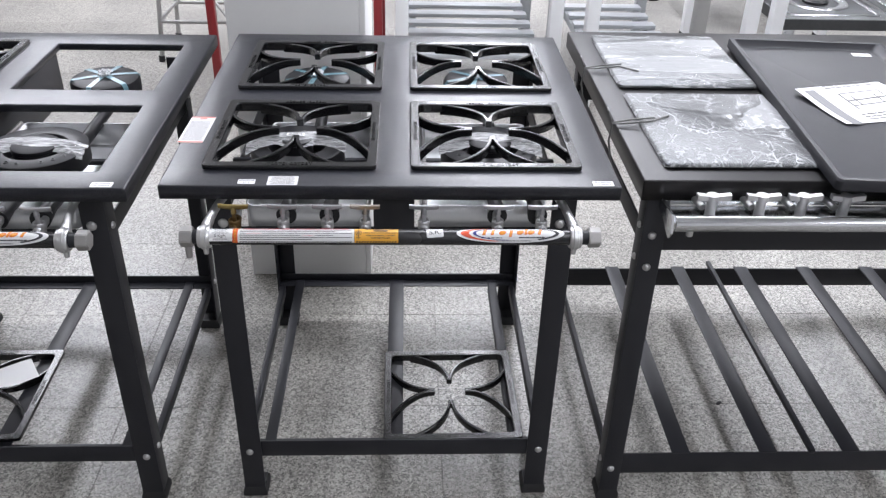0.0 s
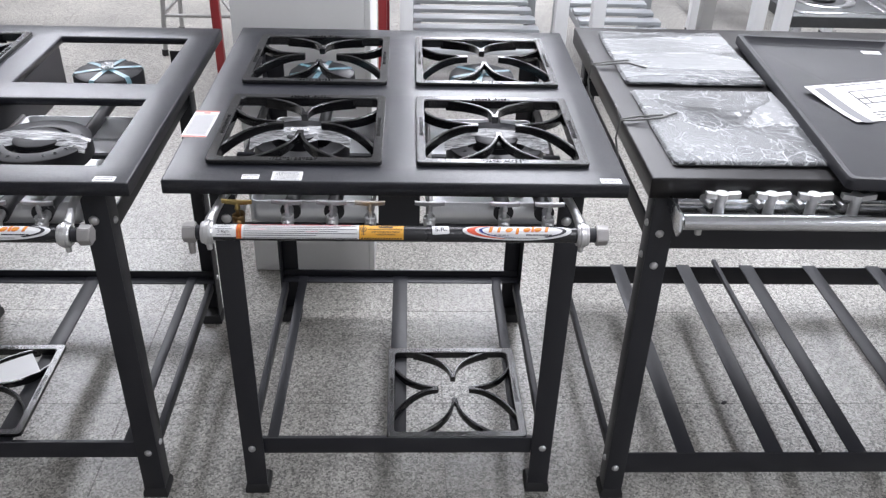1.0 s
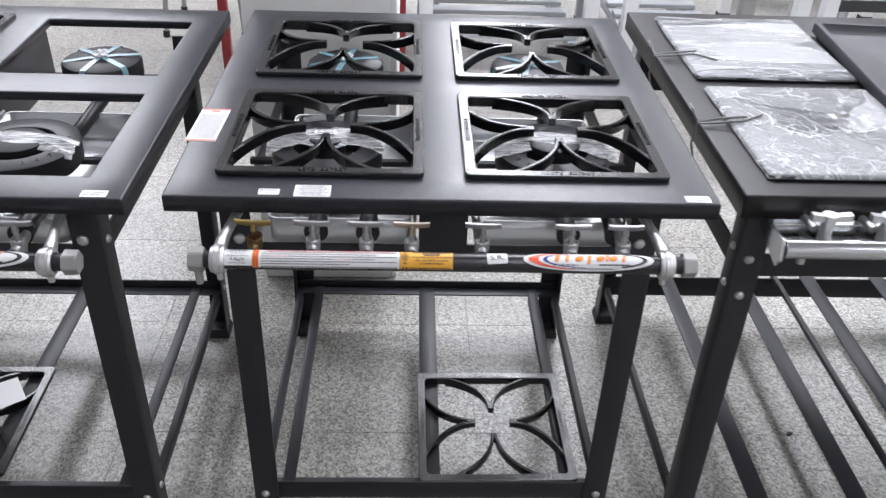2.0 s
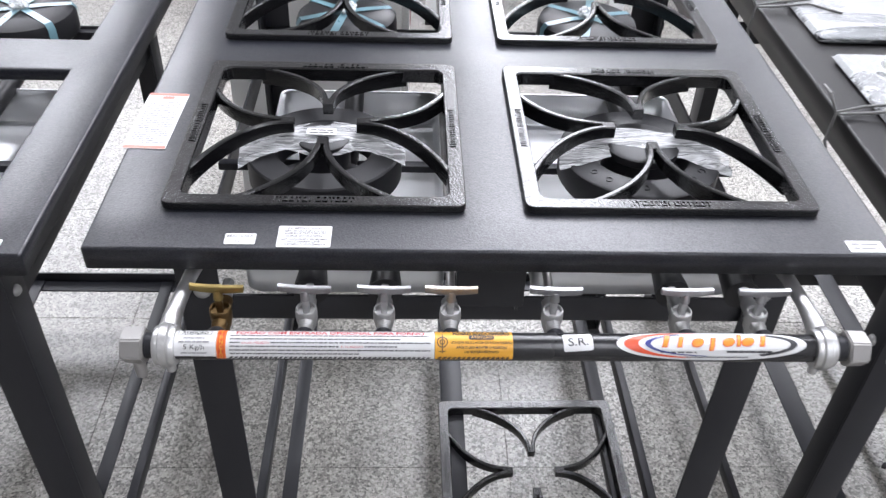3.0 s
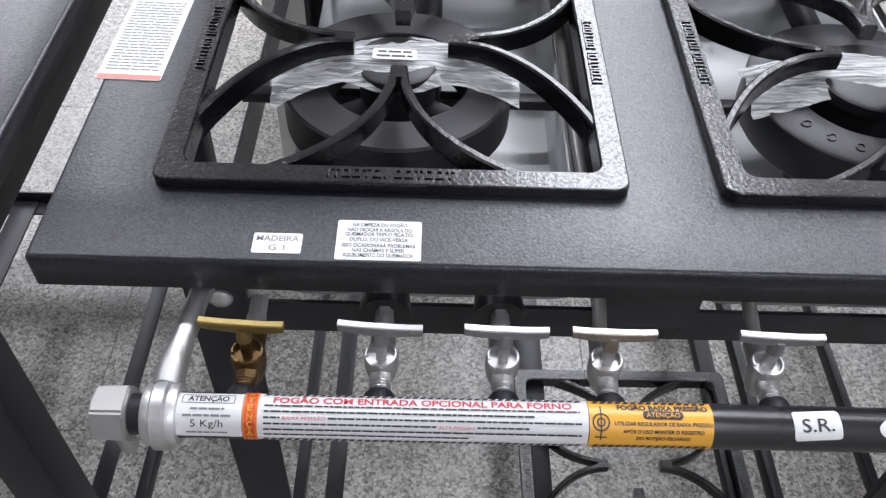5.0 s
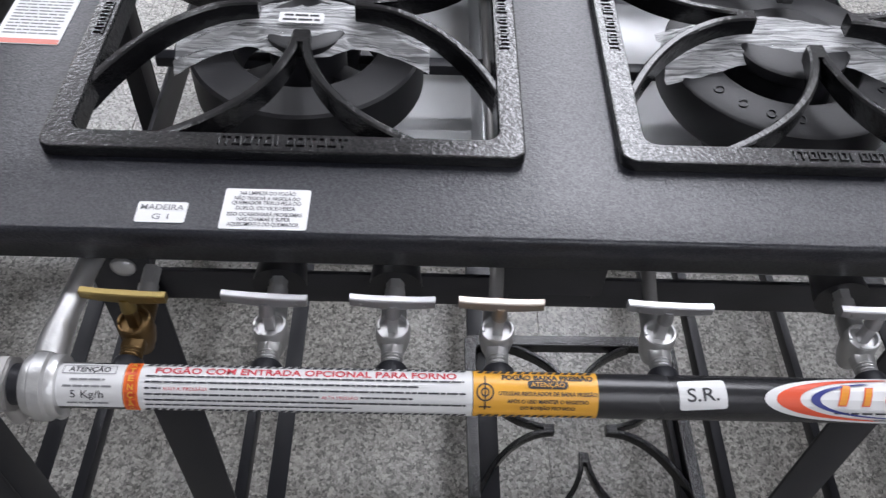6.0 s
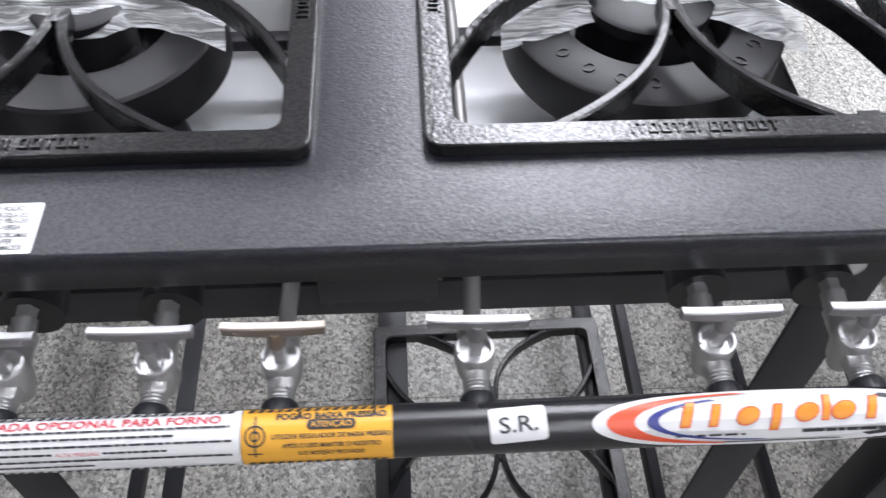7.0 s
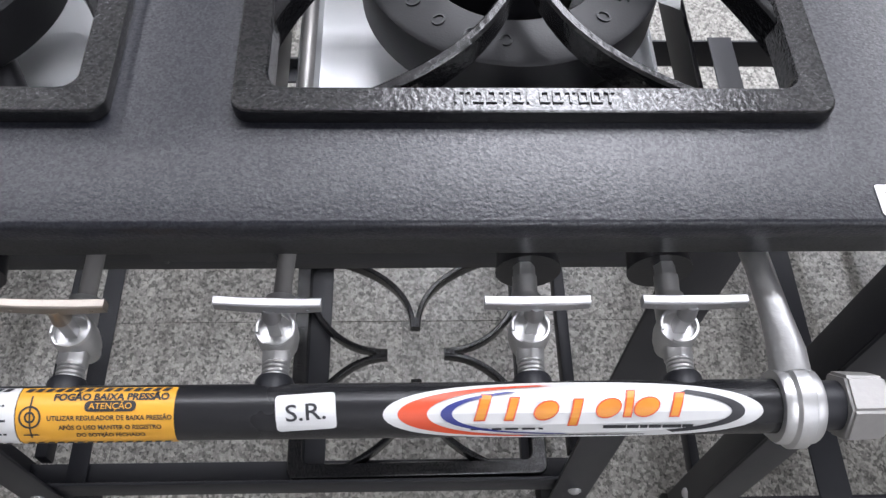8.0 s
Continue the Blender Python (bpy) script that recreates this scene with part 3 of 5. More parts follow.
# ---- gas tap ----
def tap(stove, x, axis_y, axis_z, brass, worn, tilt, outlet):
    hand_m = BRASS if brass else (WORNZINC if worn else HANDLEZINC)
    body_m = BRASSDULL if brass else ZINC
    y, z = -0.029, axis_z
    along = Matrix.Translation((x, axis_y, z)) @ pose(0, 0, 0, -90, 0, 0)
    body = Matrix.Translation((x, y, z))
    bm = lathe(bmesh.new(), [(0, -0.019), (0.0060, -0.019), (0.0070, -0.015), (0.0088, -0.011), (0.0106, -0.002), (0.0108, 0.004), (0.0106, 0.0085), (0.0100, 0.0100), (0.0088, 0.0100), (0.0084, 0.0075), (0, 0.0075)], body, 32)
    rod(bm, (x, axis_y + 0.036, z), (x, y - 0.006, z), 0.0066, seg=20)
    rod(bm, (x, y + 0.008, z), (x, y + 0.022, z + 0.001), 0.0080, seg=20)
    v = part("gas_tap", bm, body_m, stove, "brass gas tap" if brass else "bright zinc-plated gas tap")
    part("collar", lathe(bmesh.new(), [(0.0066, 0.008), (0.0102, 0.008), (0.0098, 0.0150), (0.0086, 0.0170), (0.0066, 0.0170)], along, 24, close=True), SATIN, v)
    thread = [(0.0, 0.0165)]
    for k in range(4):
        thread += [(0.0061, 0.0165 + 0.0022 * k), (0.0069, 0.0172 + 0.0022 * k), (0.0069, 0.0180 + 0.0022 * k)]
    part("thread", lathe(bmesh.new(), thread + [(0.0061, 0.0254), (0.0, 0.0254)], along, 24), body_m, v)
    bm = rod(bmesh.new(), (x, axis_y + 0.0245, z), (x, axis_y + 0.0365, z), 0.0078, seg=6, turn=radians(30))
    bmesh.ops.bevel(bm, geom=list(bm.edges), offset=0.0007, segments=1, affect="EDGES")
    part("hex_nut", bm, body_m, v)
    part("stem", box(bmesh.new(), x - 0.0032, x + 0.0032, y - 0.0032, y + 0.0032, z + 0.0070, z + 0.030, 0.0008), body_m, v)
    bm = bmesh.new()
    tube(bm, [(x + 0.0093 * math.cos(a), y + 0.0093 * math.sin(a), z + 0.0108) for a in [-2.1 + math.pi * 2 * k / 24 for k in range(22)]], 0.0010, 6)
    part("clip_ring", bm, ZINC if not brass else BRASSDULL, v)
    # wing handle: a slightly dished bar with a hub
    bm = bmesh.new()
    rows = []
    for k in range(11):
        u = -1 + 2 * k / 10
        zz = 0.0018 * u * u
        hw, ht = 0.0026 - 0.0002 * abs(u), 0.0034 + 0.0008 * (1 - abs(u))
        rows.append([(u * 0.0255, s * hw, zz + h * ht) for s, h in ((-0.8, -1), (-1, -0.7), (-1, 0.8), (-0.7, 1), (0.7, 1), (1, 0.8), (1, -0.7), (0.8, -1))])
    loops(bm, rows, cap_first=True, cap_last=True)
    rod(bm, (0, 0, -0.012), (0, 0, -0.0010), 0.0050, 0.0038, seg=14)
    for u in (-0.019, 0.019):
        rod(bm, (u, -0.0022, 0.0004), (u, -0.0030, 0.0004), 0.0009, seg=8)
    bm.transform(pose(x, y, z + 0.0355, 0, 0, tilt))
    part("wing_handle", bm, hand_m, v, "dull brass wing handle" if brass else ("worn zinc wing handle" if worn else "bright zinc wing handle"))
    bm = bmesh.new()
    if outlet:
        tube(bm, [(x, y + 0.02, z), (x + 0.002, y + 0.05, z + 0.004), (x + 0.004, y + 0.14, z + 0.002), (x + 0.004, y + 0.45, z - 0.004)], 0.0048)
    else:
        rod(bm, (x, y + 0.02, z), (x, y + 0.033, z + 0.003), 0.0066, seg=14)
        rod(bm, (x, y + 0.032, z + 0.003), (x, y + 0.046, z + 0.004), 0.0060, seg=6)
    part("injector_pipe" if outlet else "injector", bm, HEXGREY if outlet else ZINC, v)


AY, AZ, PR = -0.069, 0.7595, 0.01345  # gas pipe axis and radius
TAPS = [(-0.270, True, False, -3, False), (-0.187, False, False, -3, False), (-0.111, False, False, -1, False), (-0.046, False, True, -1, True),
        (0.0555, False, False, -2, True), (0.1845, False, False, 0, False), (0.261, False, False, 0, False)]


def pipe_sheet(stove, name, w, h, x, mid, mat, lift, label):
    bm = gridsheet(w, h, max(2, int(w / 0.01)), 8, lift)
    return part(name, wrap(bm, AY, AZ, PR, x, mid), mat, stove, label)


def pipe_print(parent, bm, x, mid, mat, lift, name="print"):
    for k in range(-9, 10):
        bmesh.ops.bisect_plane(bm, geom=list(bm.verts) + list(bm.edges) + list(bm.faces), plane_co=(0, 0.0021 * k, 0), plane_no=(0, 1, 0))
    for v in bm.verts:
        v.co.z = lift
    return part(name, wrap(bm, AY, AZ, PR, x, mid), mat, parent, smooth=False)


def hazard(w, h):
    bm = bmesh.new()
    x = -w / 2
    while x < w / 2 - 0.004:
        bm.faces.new([bm.verts.new(p) for p in ((x, -h / 2, 0), (x + 0.0030, -h / 2, 0), (x + 0.0048, h / 2, 0), (x + 0.0018, h / 2, 0))])
        x += 0.0046
    return bm


MID = radians(121)


def pipe_labels(stove):
    rng = random.Random(11)
    # white notice at the pipe's end
    a = pipe_sheet(stove, "sticker", 0.0405, 0.030, -0.2860, radians(118), PAPER, 0.0003, "white notice sticker with black print")
    pipe_print(a, moved(writing("ATENÇÃO", 0.0052, 0.024, 0.00012), pose(0, 0.0095, 0)), -0.2860, radians(118), INK, 0.0006)
    bm = bmesh.new()
    for y0, y1 in ((0.0063, 0.0068), (0.0122, 0.0127)):
        quad(bm, -0.0155, 0.0155, y0, y1, nx=2)
    quad(bm, -0.0155, -0.0150, 0.0063, 0.0127)
    quad(bm, 0.0150, 0.0155, 0.0063, 0.0127)
    bars(bm, -0.010, 0.010, 0.0030, 0.0011, 0.6, rng)
    bars(bm, -0.014, 0.014, -0.0008, 0.0012, 0.6, rng)
    bars(bm, -0.012, 0.012, -0.0110, 0.0011, 0.6, rng)
    pipe_print(a, bm, -0.2860, radians(118), INKGREY, 0.0006)
    pipe_print(a, moved(writing("5 Kg/h", 0.0062, 0.019), pose(0, -0.0060, 0)), -0.2860, radians(118), INK, 0.0006)
    # long notice
    x0, x1 = -0.2655, -0.0625
    cx, w = (x0 + x1) / 2, x1 - x0
    b = pipe_sheet(stove, "sticker", w, 0.0340, cx, MID, PAPER, 0.0004, "long white warning sticker with striped borders")
    pipe_print(b, moved(writing("FOGÃO COM ENTRADA OPCIONAL PARA FORNO", 0.0062, 0.176, 0.00014), pose(0.004, 0.0108, 0)), cx, MID, INKRED, 0.0007, "red_heading")
    bm = bmesh.new()
    for k in range(6):
        y, x1 = 0.0064 - 0.0034 * k, w / 2 - (0.005, 0.032, 0.004, 0.034, 0.004, 0.070)[k]
        for x0_, x1_ in {2: ((-w / 2 + 0.0125, -w / 2 + 0.022), (-w / 2 + 0.050, x1)), 3: ((-w / 2 + 0.0125, 0.012), (0.036, x1))}.get(k, ((-w / 2 + 0.0125, x1),)):
            bars(bm, x0_, x1_, y, 0.00105, 0.55, rng)
    pipe_print(b, bm, cx, MID, INK, 0.0007)
    for txt, tx, ty, tw in (("BAIXA PRESSÃO", -w / 2 + 0.036, -0.0004, 0.025), ("ALTA PRESSÃO", 0.024, -0.0038, 0.021)):
        pipe_print(b, moved(writing(txt, 0.0025, tw), pose(tx, ty, 0)), cx, MID, INKRED, 0.0007, "red_words")
    for s in (-1, 1):
        pipe_print(b, moved(hazard(w - 0.014, 0.0022), pose(0.004, s * 0.0151, 0)), cx, MID, INK, 0.0007, "striped_border")
    o = pipe_sheet(stove, "sticker", 0.0085, 0.0340, x0 + 0.0045, MID, ORANGE, 0.0007, "narrow orange warning strip")
    for k, letter in enumerate("ATENÇÃO"):
        ly = 0.0140 - 0.0047 * k
        pipe_print(o, moved(card(0.0056, 0.0040, 0.0004, 0.0), pose(0, ly, 0)), x0 + 0.0045, MID, BADGERED, 0.0009, "red_block")
        pipe_print(o, moved(writing(letter, 0.0046, 0.0034, 0.0001), pose(0, ly, 0)), x0 + 0.0045, MID, YELLOW, 0.0012, "letter")
    # amber notice
    x0, x1 = -0.062, 0.0115
    cx, w = (x0 + x1) / 2, x1 - x0
    y = pipe_sheet(stove, "sticker", w, 0.0340, cx, MID, YELLOW, 0.0004, "amber warning sticker with black print")
    for s in (-1, 1):
        pipe_print(y, moved(hazard(w - 0.004, 0.0026), pose(0, s * 0.0148, 0)), cx, MID, INK, 0.0007, "striped_border")
    pipe_print(y, moved(writing("FOGÃO BAIXA PRESSÃO", 0.0050, 0.054, 0.0002), pose(0.007, 0.0108, 0)), cx, MID, INK, 0.0007)
    bm = card(0.024, 0.0050, 0.0022, 0.0)
    pipe_print(y, moved(bm, pose(0.007, 0.0058, 0)), cx, MID, INK, 0.0007, "dark_patch")
    pipe_print(y, moved(writing("ATENÇÃO", 0.0040, 0.020), pose(0.007, 0.0058, 0)), cx, MID, YELLOW, 0.0010)
    for k, s in enumerate(("UTILIZAR REGULADOR DE BAIXA PRESSÃO", "APÓS O USO MANTER O REGISTRO", "DO BOTIJÃO FECHADO")):
        pipe_print(y, moved(writing(s, 0.0030, (0.058, 0.048, 0.032)[k], 0.00008), pose(0.007, 0.0008 - 0.0044 * k, 0)), cx, MID, INK, 0.0007)
    bm = bmesh.new()
    for r in (0.0026, 0.0052):
        n = 24
        for k in range(n):
            a0, a1 = 2 * math.pi * k / n, 2 * math.pi * (k + 1) / n
            bm.faces.new([bm.verts.new((rr * math.cos(t), rr * math.sin(t), 0)) for rr, t in ((r, a0), (r, a1), (r - 0.0009, a1), (r - 0.0009, a0))])
    quad(bm, -0.0004, 0.0004, -0.0105, 0.0100)
    quad(bm, -0.0035, 0.0035, -0.0090, -0.0082)
    pipe_print(y, moved(bm, pose(-0.030, 0.001, 0)), cx, MID, INK, 0.0007, "printed_symbol")
    # small white tag
    bm = bmesh.new()
    bm.faces.new([bm.verts.new((px, py, 0)) for px, py in rrect(0.0285, 0.0180, 0.0022, 4)])
    s = tagged(pipe_print(stove, moved(bm, pose(0, 0, 0, 0, 0, 4)), 0.0735, radians(112), PAPER, 0.0004, "sticker"), "small white tag sticker with black letters")
    pipe_print(s, moved(writing("S.R.", 0.0108, 0.0190, 0.0001), pose(0, 0, 0, 0, 0, 4)), 0.0735, radians(112), INK, 0.0007)
    # oval maker's badge, plain shapes only
    cx = 0.2020
    def disc(a, b, ox=0.0):
        bm = bmesh.new()
        cols, rws = 28, 6
        for i in range(cols):
            for j in range(rws):
                pts = []
                for di, dj in ((0, 0), (1, 0), (1, 1), (0, 1)):
                    t = -math.pi / 2 + math.pi * (i + di) / cols
                    xx = a * math.sin(t)
                    pts.append((xx + ox, b * math.cos(t) * (-1 + 2 * (j + dj) / rws), 0))
                if i in (0, cols - 1):
                    pts = list(dict.fromkeys((round(p[0], 7), round(p[1], 7), 0) for p in pts))
                if len(pts) > 2:
                    bm.faces.new([bm.verts.new(p) for p in pts])
        return bm
    def crescent(a, b, ox, a2, b2, ox2, k0, k1, n=60):
        bm = bmesh.new()
        for k in range(k0, k1):
            ps = []
            for kk, (aa, bb, oo) in ((k, (a, b, ox)), (k + 1, (a, b, ox)), (k + 1, (a2, b2, ox2)), (k, (a2, b2, ox2))):
                t = 2 * math.pi * kk / n
                ps.append((oo + aa * math.cos(t), bb * math.sin(t), 0))
            bm.faces.new([bm.verts.new(p) for p in ps])
        bmesh.ops.remove_doubles(bm, verts=list(bm.verts), dist=1e-6)
        return bm
    mid = radians(119)
    d = disc(0.0920, 0.0172)
    for v in d.verts:
        v.co.z = 0.0004
    o = part("badge", wrap(d, AY, AZ, PR, cx, mid), PAPER, stove, "white oval maker's badge with coloured shapes")
    pipe_print(o, crescent(0.0850, 0.0146, 0.0, 0.0765, 0.0139, 0.0055, 17, 42), cx, mid, BADGERED, 0.0007, "red_crescent")
    pipe_print(o, crescent(0.0655, 0.0118, 0.001, 0.0625, 0.0112, 0.0035, 20, 44), cx, mid, BLUEINK, 0.0008, "navy_crescent")
    pipe_print(o, crescent(0.083, 0.0142, 0.0, 0.0765, 0.0118, 0.0, -9, 8), cx, mid, INK, 0.0007, "black_crescent")
    bm = bmesh.new()
    dark = bmesh.new()
    shapes = ((-0.046, 0, 0.0050, -0.0060, 0.0095), (-0.034, 0, 0.0042, -0.0060, 0.0075), (-0.0195, 1, 0.0068, -0.0060, 0.0050), (-0.0075, 0, 0.0042, -0.0100, 0.0060),
              (0.0065, 1, 0.0070, -0.0050, 0.0062), (0.0225, 1, 0.0072, -0.0045, 0.0068), (0.0150, 0, 0.0036, -0.0045, 0.0115), (0.0350, 0, 0.0044, -0.0045, 0.0095))
    for x, rnd, hw, lo, hi in shapes:
        x, hw, lo, hi = x * 1.16 + 0.009, hw * 0.78, lo * 0.72 + 0.0015, hi * 0.72 + 0.0015
        for target, g in ((dark, 0.0007), (bm, 0.0)):
            if rnd:
                pts = [(x + (hw + g) * math.cos(2 * math.pi * k / 18) + 0.25 * (hi - lo) * math.sin(2 * math.pi * k / 18), (lo + hi) / 2 + ((hi - lo) / 2 + g) * math.sin(2 * math.pi * k / 18)) for k in range(18)]
            else:
                pts = [(x - hw * 0.95 - g, lo - g), (x + hw * 0.1 + g, lo - g), (x + hw * 1.2 + g, hi + g), (x + hw * 0.05 - g, hi + g)]
            target.faces.new([target.verts.new((px, py, 0)) for px, py in pts])
    pipe_print(o, dark, cx, mid, BADGERED, 0.0008, "red_lettering")
    for v in bm.verts:
        v.co.z = 0.0
    pipe_print(o, bm, cx, mid, FLAME, 0.0011, "orange_lettering")
    bm = bmesh.new()
    bars(bm, 0.014, 0.060, -0.0072, 0.0018, 0.35, rng)
    bars(bm, -0.025, 0.035, -0.0128, 0.0009, 0.3, rng)
    bars(bm, -0.050, -0.015, -0.0078, 0.0011, 1.6, rng)
    pipe_print(o, bm, cx, mid, INK, 0.0008, "small_print")


def sheet_top(bm, xs, ys, skip, z, apron, lip, bev):
    """A sheet-metal top with square holes, folded edges outside and short lips round the holes."""
    V = [[bm.verts.new((x, y, z)) for y in ys] for x in xs]
    for i in range(len(xs) - 1):
        for j in range(len(ys) - 1):
            if (i, j) not in skip:
                bm.faces.new((V[i][j], V[i + 1][j], V[i + 1][j + 1], V[i][j + 1]))
    outer, inner = [], []
    for e in bm.edges:
        if len(e.link_faces) == 1:
            m = (e.verts[0].co + e.verts[1].co) / 2
            edge = min(abs(m.x - xs[0]), abs(m.x - xs[-1]), abs(m.y - ys[0]), abs(m.y - ys[-1])) < 1e-5
            (outer if edge else inner).append(e)
    for es, h in ((outer, apron), (inner, lip)):
        if es:
            r = bmesh.ops.extrude_edge_only(bm, edges=es)
            for v in [g for g in r["geom"] if isinstance(g, bmesh.types.BMVert)]:
                v.co.z -= h
    loose = [v for v in bm.verts if not v.link_faces]
    for v in loose:
        bm.verts.remove(v)
    bm.normal_update()
    es = [e for e in bm.edges if len(e.link_faces) == 2 and e.calc_face_angle(0) > 1.0]
    bmesh.ops.bevel(bm, geom=es, offset=bev, segments=3, affect="EDGES", profile=0.5)
    return bm


def angle_leg(bm, x, y, sx, sy, w, z0, z1, th=0.004):
    """An angle-iron leg: corner at x, y, its flanges running towards sx and sy."""
    a, b = sorted((x, x + sx * w)), sorted((y, y + sy * w))
    box(bm, a[0], a[1], *sorted((y, y + sy * th)), z0, z1, 0.0012)
    box(bm, *sorted((x, x + sx * th)), *sorted((y + sy * (th + 0.0002), y + sy * w)), z0, z1, 0.0012)
    return bm


def bolt(parent, x, y, z, d, r=0.008):
    """A domed bolt head facing along d."""
    q = Vector(d).to_track_quat("Z", "Y").to_matrix().to_4x4()
    bm = lathe(bmesh.new(), [(0, 0.0045), (r * 0.55, 0.0038), (r * 0.9, 0.0018), (r, 0.0), (r, -0.002), (0, -0.002)], Matrix.Translation((x, y, z)) @ q, 16)
    return part("bolt", bm, ZINC, parent, "zinc bolt head")


COLS, ROWS_Y = (-0.184, 0.1885), (0.2175, 0.604)
WX0, WX1, DEPTH = -0.402, 0.404, 0.836


def leg_set(stove, x0, x1, y0, y1, w, top, bolts, side):
    for x, sx in ((x0, 1), (x1, -1)):
        for y, sy in ((y0, 1), (y1, -1)):
            lg = part("leg", angle_leg(bmesh.new(), x, y, sx, sy, w, 0.012, top), SATIN, stove, "black angle-iron leg")
            bm = bmesh.new()
            xa, xb = sorted((x - sx * 0.004, x + sx * (w + 0.003)))
            ya, yb = sorted((y - sy * 0.004, y + sy * (w + 0.003)))
            pts = [(xa, ya), (xb, ya), (xb, yb), (xa, yb)]
            loops(bm, [[(px, py, 0) for px, py in pts], [((px - xa - xb + xa + xb) * 1.0, py, 0.014) for px, py in pts],
                       [(px + (0.004 if px == xa else -0.004), py + (0.004 if py == ya else -0.004), 0.024) for px, py in pts]], cap_first=True, cap_last=True)
            part("foot", bm, DARKRUB, lg, "black rubber foot")
            for z in bolts:
                bolt(lg, x + sx * w * 0.45, y - sy * 0.001, z, (0, -sy, 0))
            for z in side:
                bolt(lg, x - sx * 0.001, y + sy * w * 0.5, z + 0.012, (-sx, 0, 0), 0.007)


def range_stove(m, label, grates_on, marks):
    st = thing("industrial_stove", label, "stove", m, "industrial stoves")
    hs = 0.150
    xs = [WX0, COLS[0] - hs, COLS[0] + hs, COLS[1] - hs, COLS[1] + hs, WX1]
    ys = [0.0, ROWS_Y[0] - hs, ROWS_Y[0] + hs, ROWS_Y[1] - hs, ROWS_Y[1] + hs, DEPTH]
    bm = sheet_top(bmesh.new(), xs, ys, {(1, 1), (3, 1), (1, 3), (3, 3)}, T, 0.0255, 0.016, 0.0035)
    top = part("worktop", bm, POWDER, st, "black powder-coated sheet worktop with folded edges")
    sol = top.modifiers.new("sheet", "SOLIDIFY")
    sol.thickness, sol.offset = 0.002, -1
    leg_set(st, -0.338, 0.340, 0.058, 0.745, 0.046, T - 0.028, (0.133,), (0.133, 0.690))
    # upper frame rails
    for y0, y1, z1 in ((0.064, 0.068, 0.701), (0.735, 0.739, 0.706)):
        part("upper_rail", box(bmesh.new(), -0.333, 0.335, y0, y1, 0.666, z1, 0.001), SATIN, st)
    for x in (-0.330, 0.328):
        part("upper_rail", box(bmesh.new(), x, x + 0.004, 0.070, 0.733, 0.666, 0.706, 0.001), SATIN, st)
    for y in (ROWS_Y[0] + 0.046, ROWS_Y[1] - 0.034, ROWS_Y[1] + 0.030):
        part("burner_bearer", box(bmesh.new(), -0.325, 0.327, y - 0.006, y + 0.006, 0.736, 0.746, 0.001), SATIN, st)
    for x in (-0.0315, 0.0325):
        part("divider", box(bmesh.new(), x, x + 0.003, 0.0545, 0.734, 0.690, T - 0.018, 0.0006), SATIN, st)
    part("centre_plate", box(bmesh.new(), -0.035, 0.040, 0.050, 0.054, 0.700, T - 0.034, 0.001), SATIN, st)
    # low shelf: rails and slats
    part("shelf_rail", box(bmesh.new(), -0.334, 0.336, 0.064, 0.068, 0.114, 0.158, 0.001), SATIN, st)
    part("shelf_rail", box(bmesh.new(), -0.334, 0.336, 0.0682, 0.098, 0.130, 0.134, 0.001), SATIN, st)
    part("shelf_rail", box(bmesh.new(), -0.334, 0.336, 0.735, 0.739, 0.110, 0.154, 0.001), SATIN, st)
    part("shelf_rail", box(bmesh.new(), -0.334, 0.336, 0.705, 0.7348, 0.130, 0.134, 0.001), SATIN, st)
    for x in (-0.331, 0.318):
        part("shelf_rail", box(bmesh.new(), x, x + 0.015, 0.105, 0.700, 0.112, 0.138, 0.002), SATIN, st)
    for x, w in ((-0.276, 0.024), (-0.002, 0.040), (0.270, 0.024)):
        bm = box(bmesh.new(), x - w / 2, x + w / 2, 0.072, 0.731, 0.1342, 0.138, 0.001)
        box(bm, x - w / 2, x - w / 2 + 0.004, 0.1, 0.70, 0.116, 0.1340, 0.001)
        part("shelf_slat", bm, SATIN, st)
    # gas pipe with clamps, hangers and end caps
    gp = part("gas_pipe", rod(bmesh.new(), (-0.318, AY, AZ), (0.318, AY, AZ), PR, seg=40), PIPEBLACK, st, "black gas pipe along the stove's front")
    for s, x in ((-1, -0.3140), (1, 0.3140)):
        bm = lathe(bmesh.new(), [(PR + 0.0003, -0.0100), (0.0178, -0.0100), (0.0188, -0.0085), (0.0190, -0.0050), (0.0212, -0.0035), (0.0212, 0.0035), (0.0190, 0.0050), (0.0188, 0.0085), (0.0178, 0.0100), (PR + 0.0003, 0.0100)], Matrix.Translation((x, AY, AZ)) @ pose(0, 0, 0, 0, 90, 0), 40, close=True)
        cl = part("pipe_clamp", bm, ALU, st, "cast aluminium pipe clamp")
        bm = bmesh.new()
        rows = []
        for px, py, pz, w, h in ((x, AY + 0.012, AZ + 0.006, 0.0195, 0.026), (x - s * 0.001, AY + 0.024, AZ + 0.011, 0.0185, 0.020), (x - s * 0.004, AY + 0.042, AZ + 0.015, 0.0150, 0.016), (x - s * 0.008, AY + 0.070, AZ + 0.018, 0.0140, 0.014), (x - s * 0.012, AY + 0.100, AZ + 0.018, 0.0165, 0.013), (x - s * 0.015, AY + 0.134, AZ + 0.015, 0.0200, 0.012)):
            rows.append([(px + w / 2 * math.cos(2 * math.pi * k / 12), py, pz + h / 2 * math.sin(2 * math.pi * k / 12)) for k in range(12)])
        loops(bm, rows, cap_first=True, cap_last=True)
        part("clamp_arm", bm, ALU, cl)
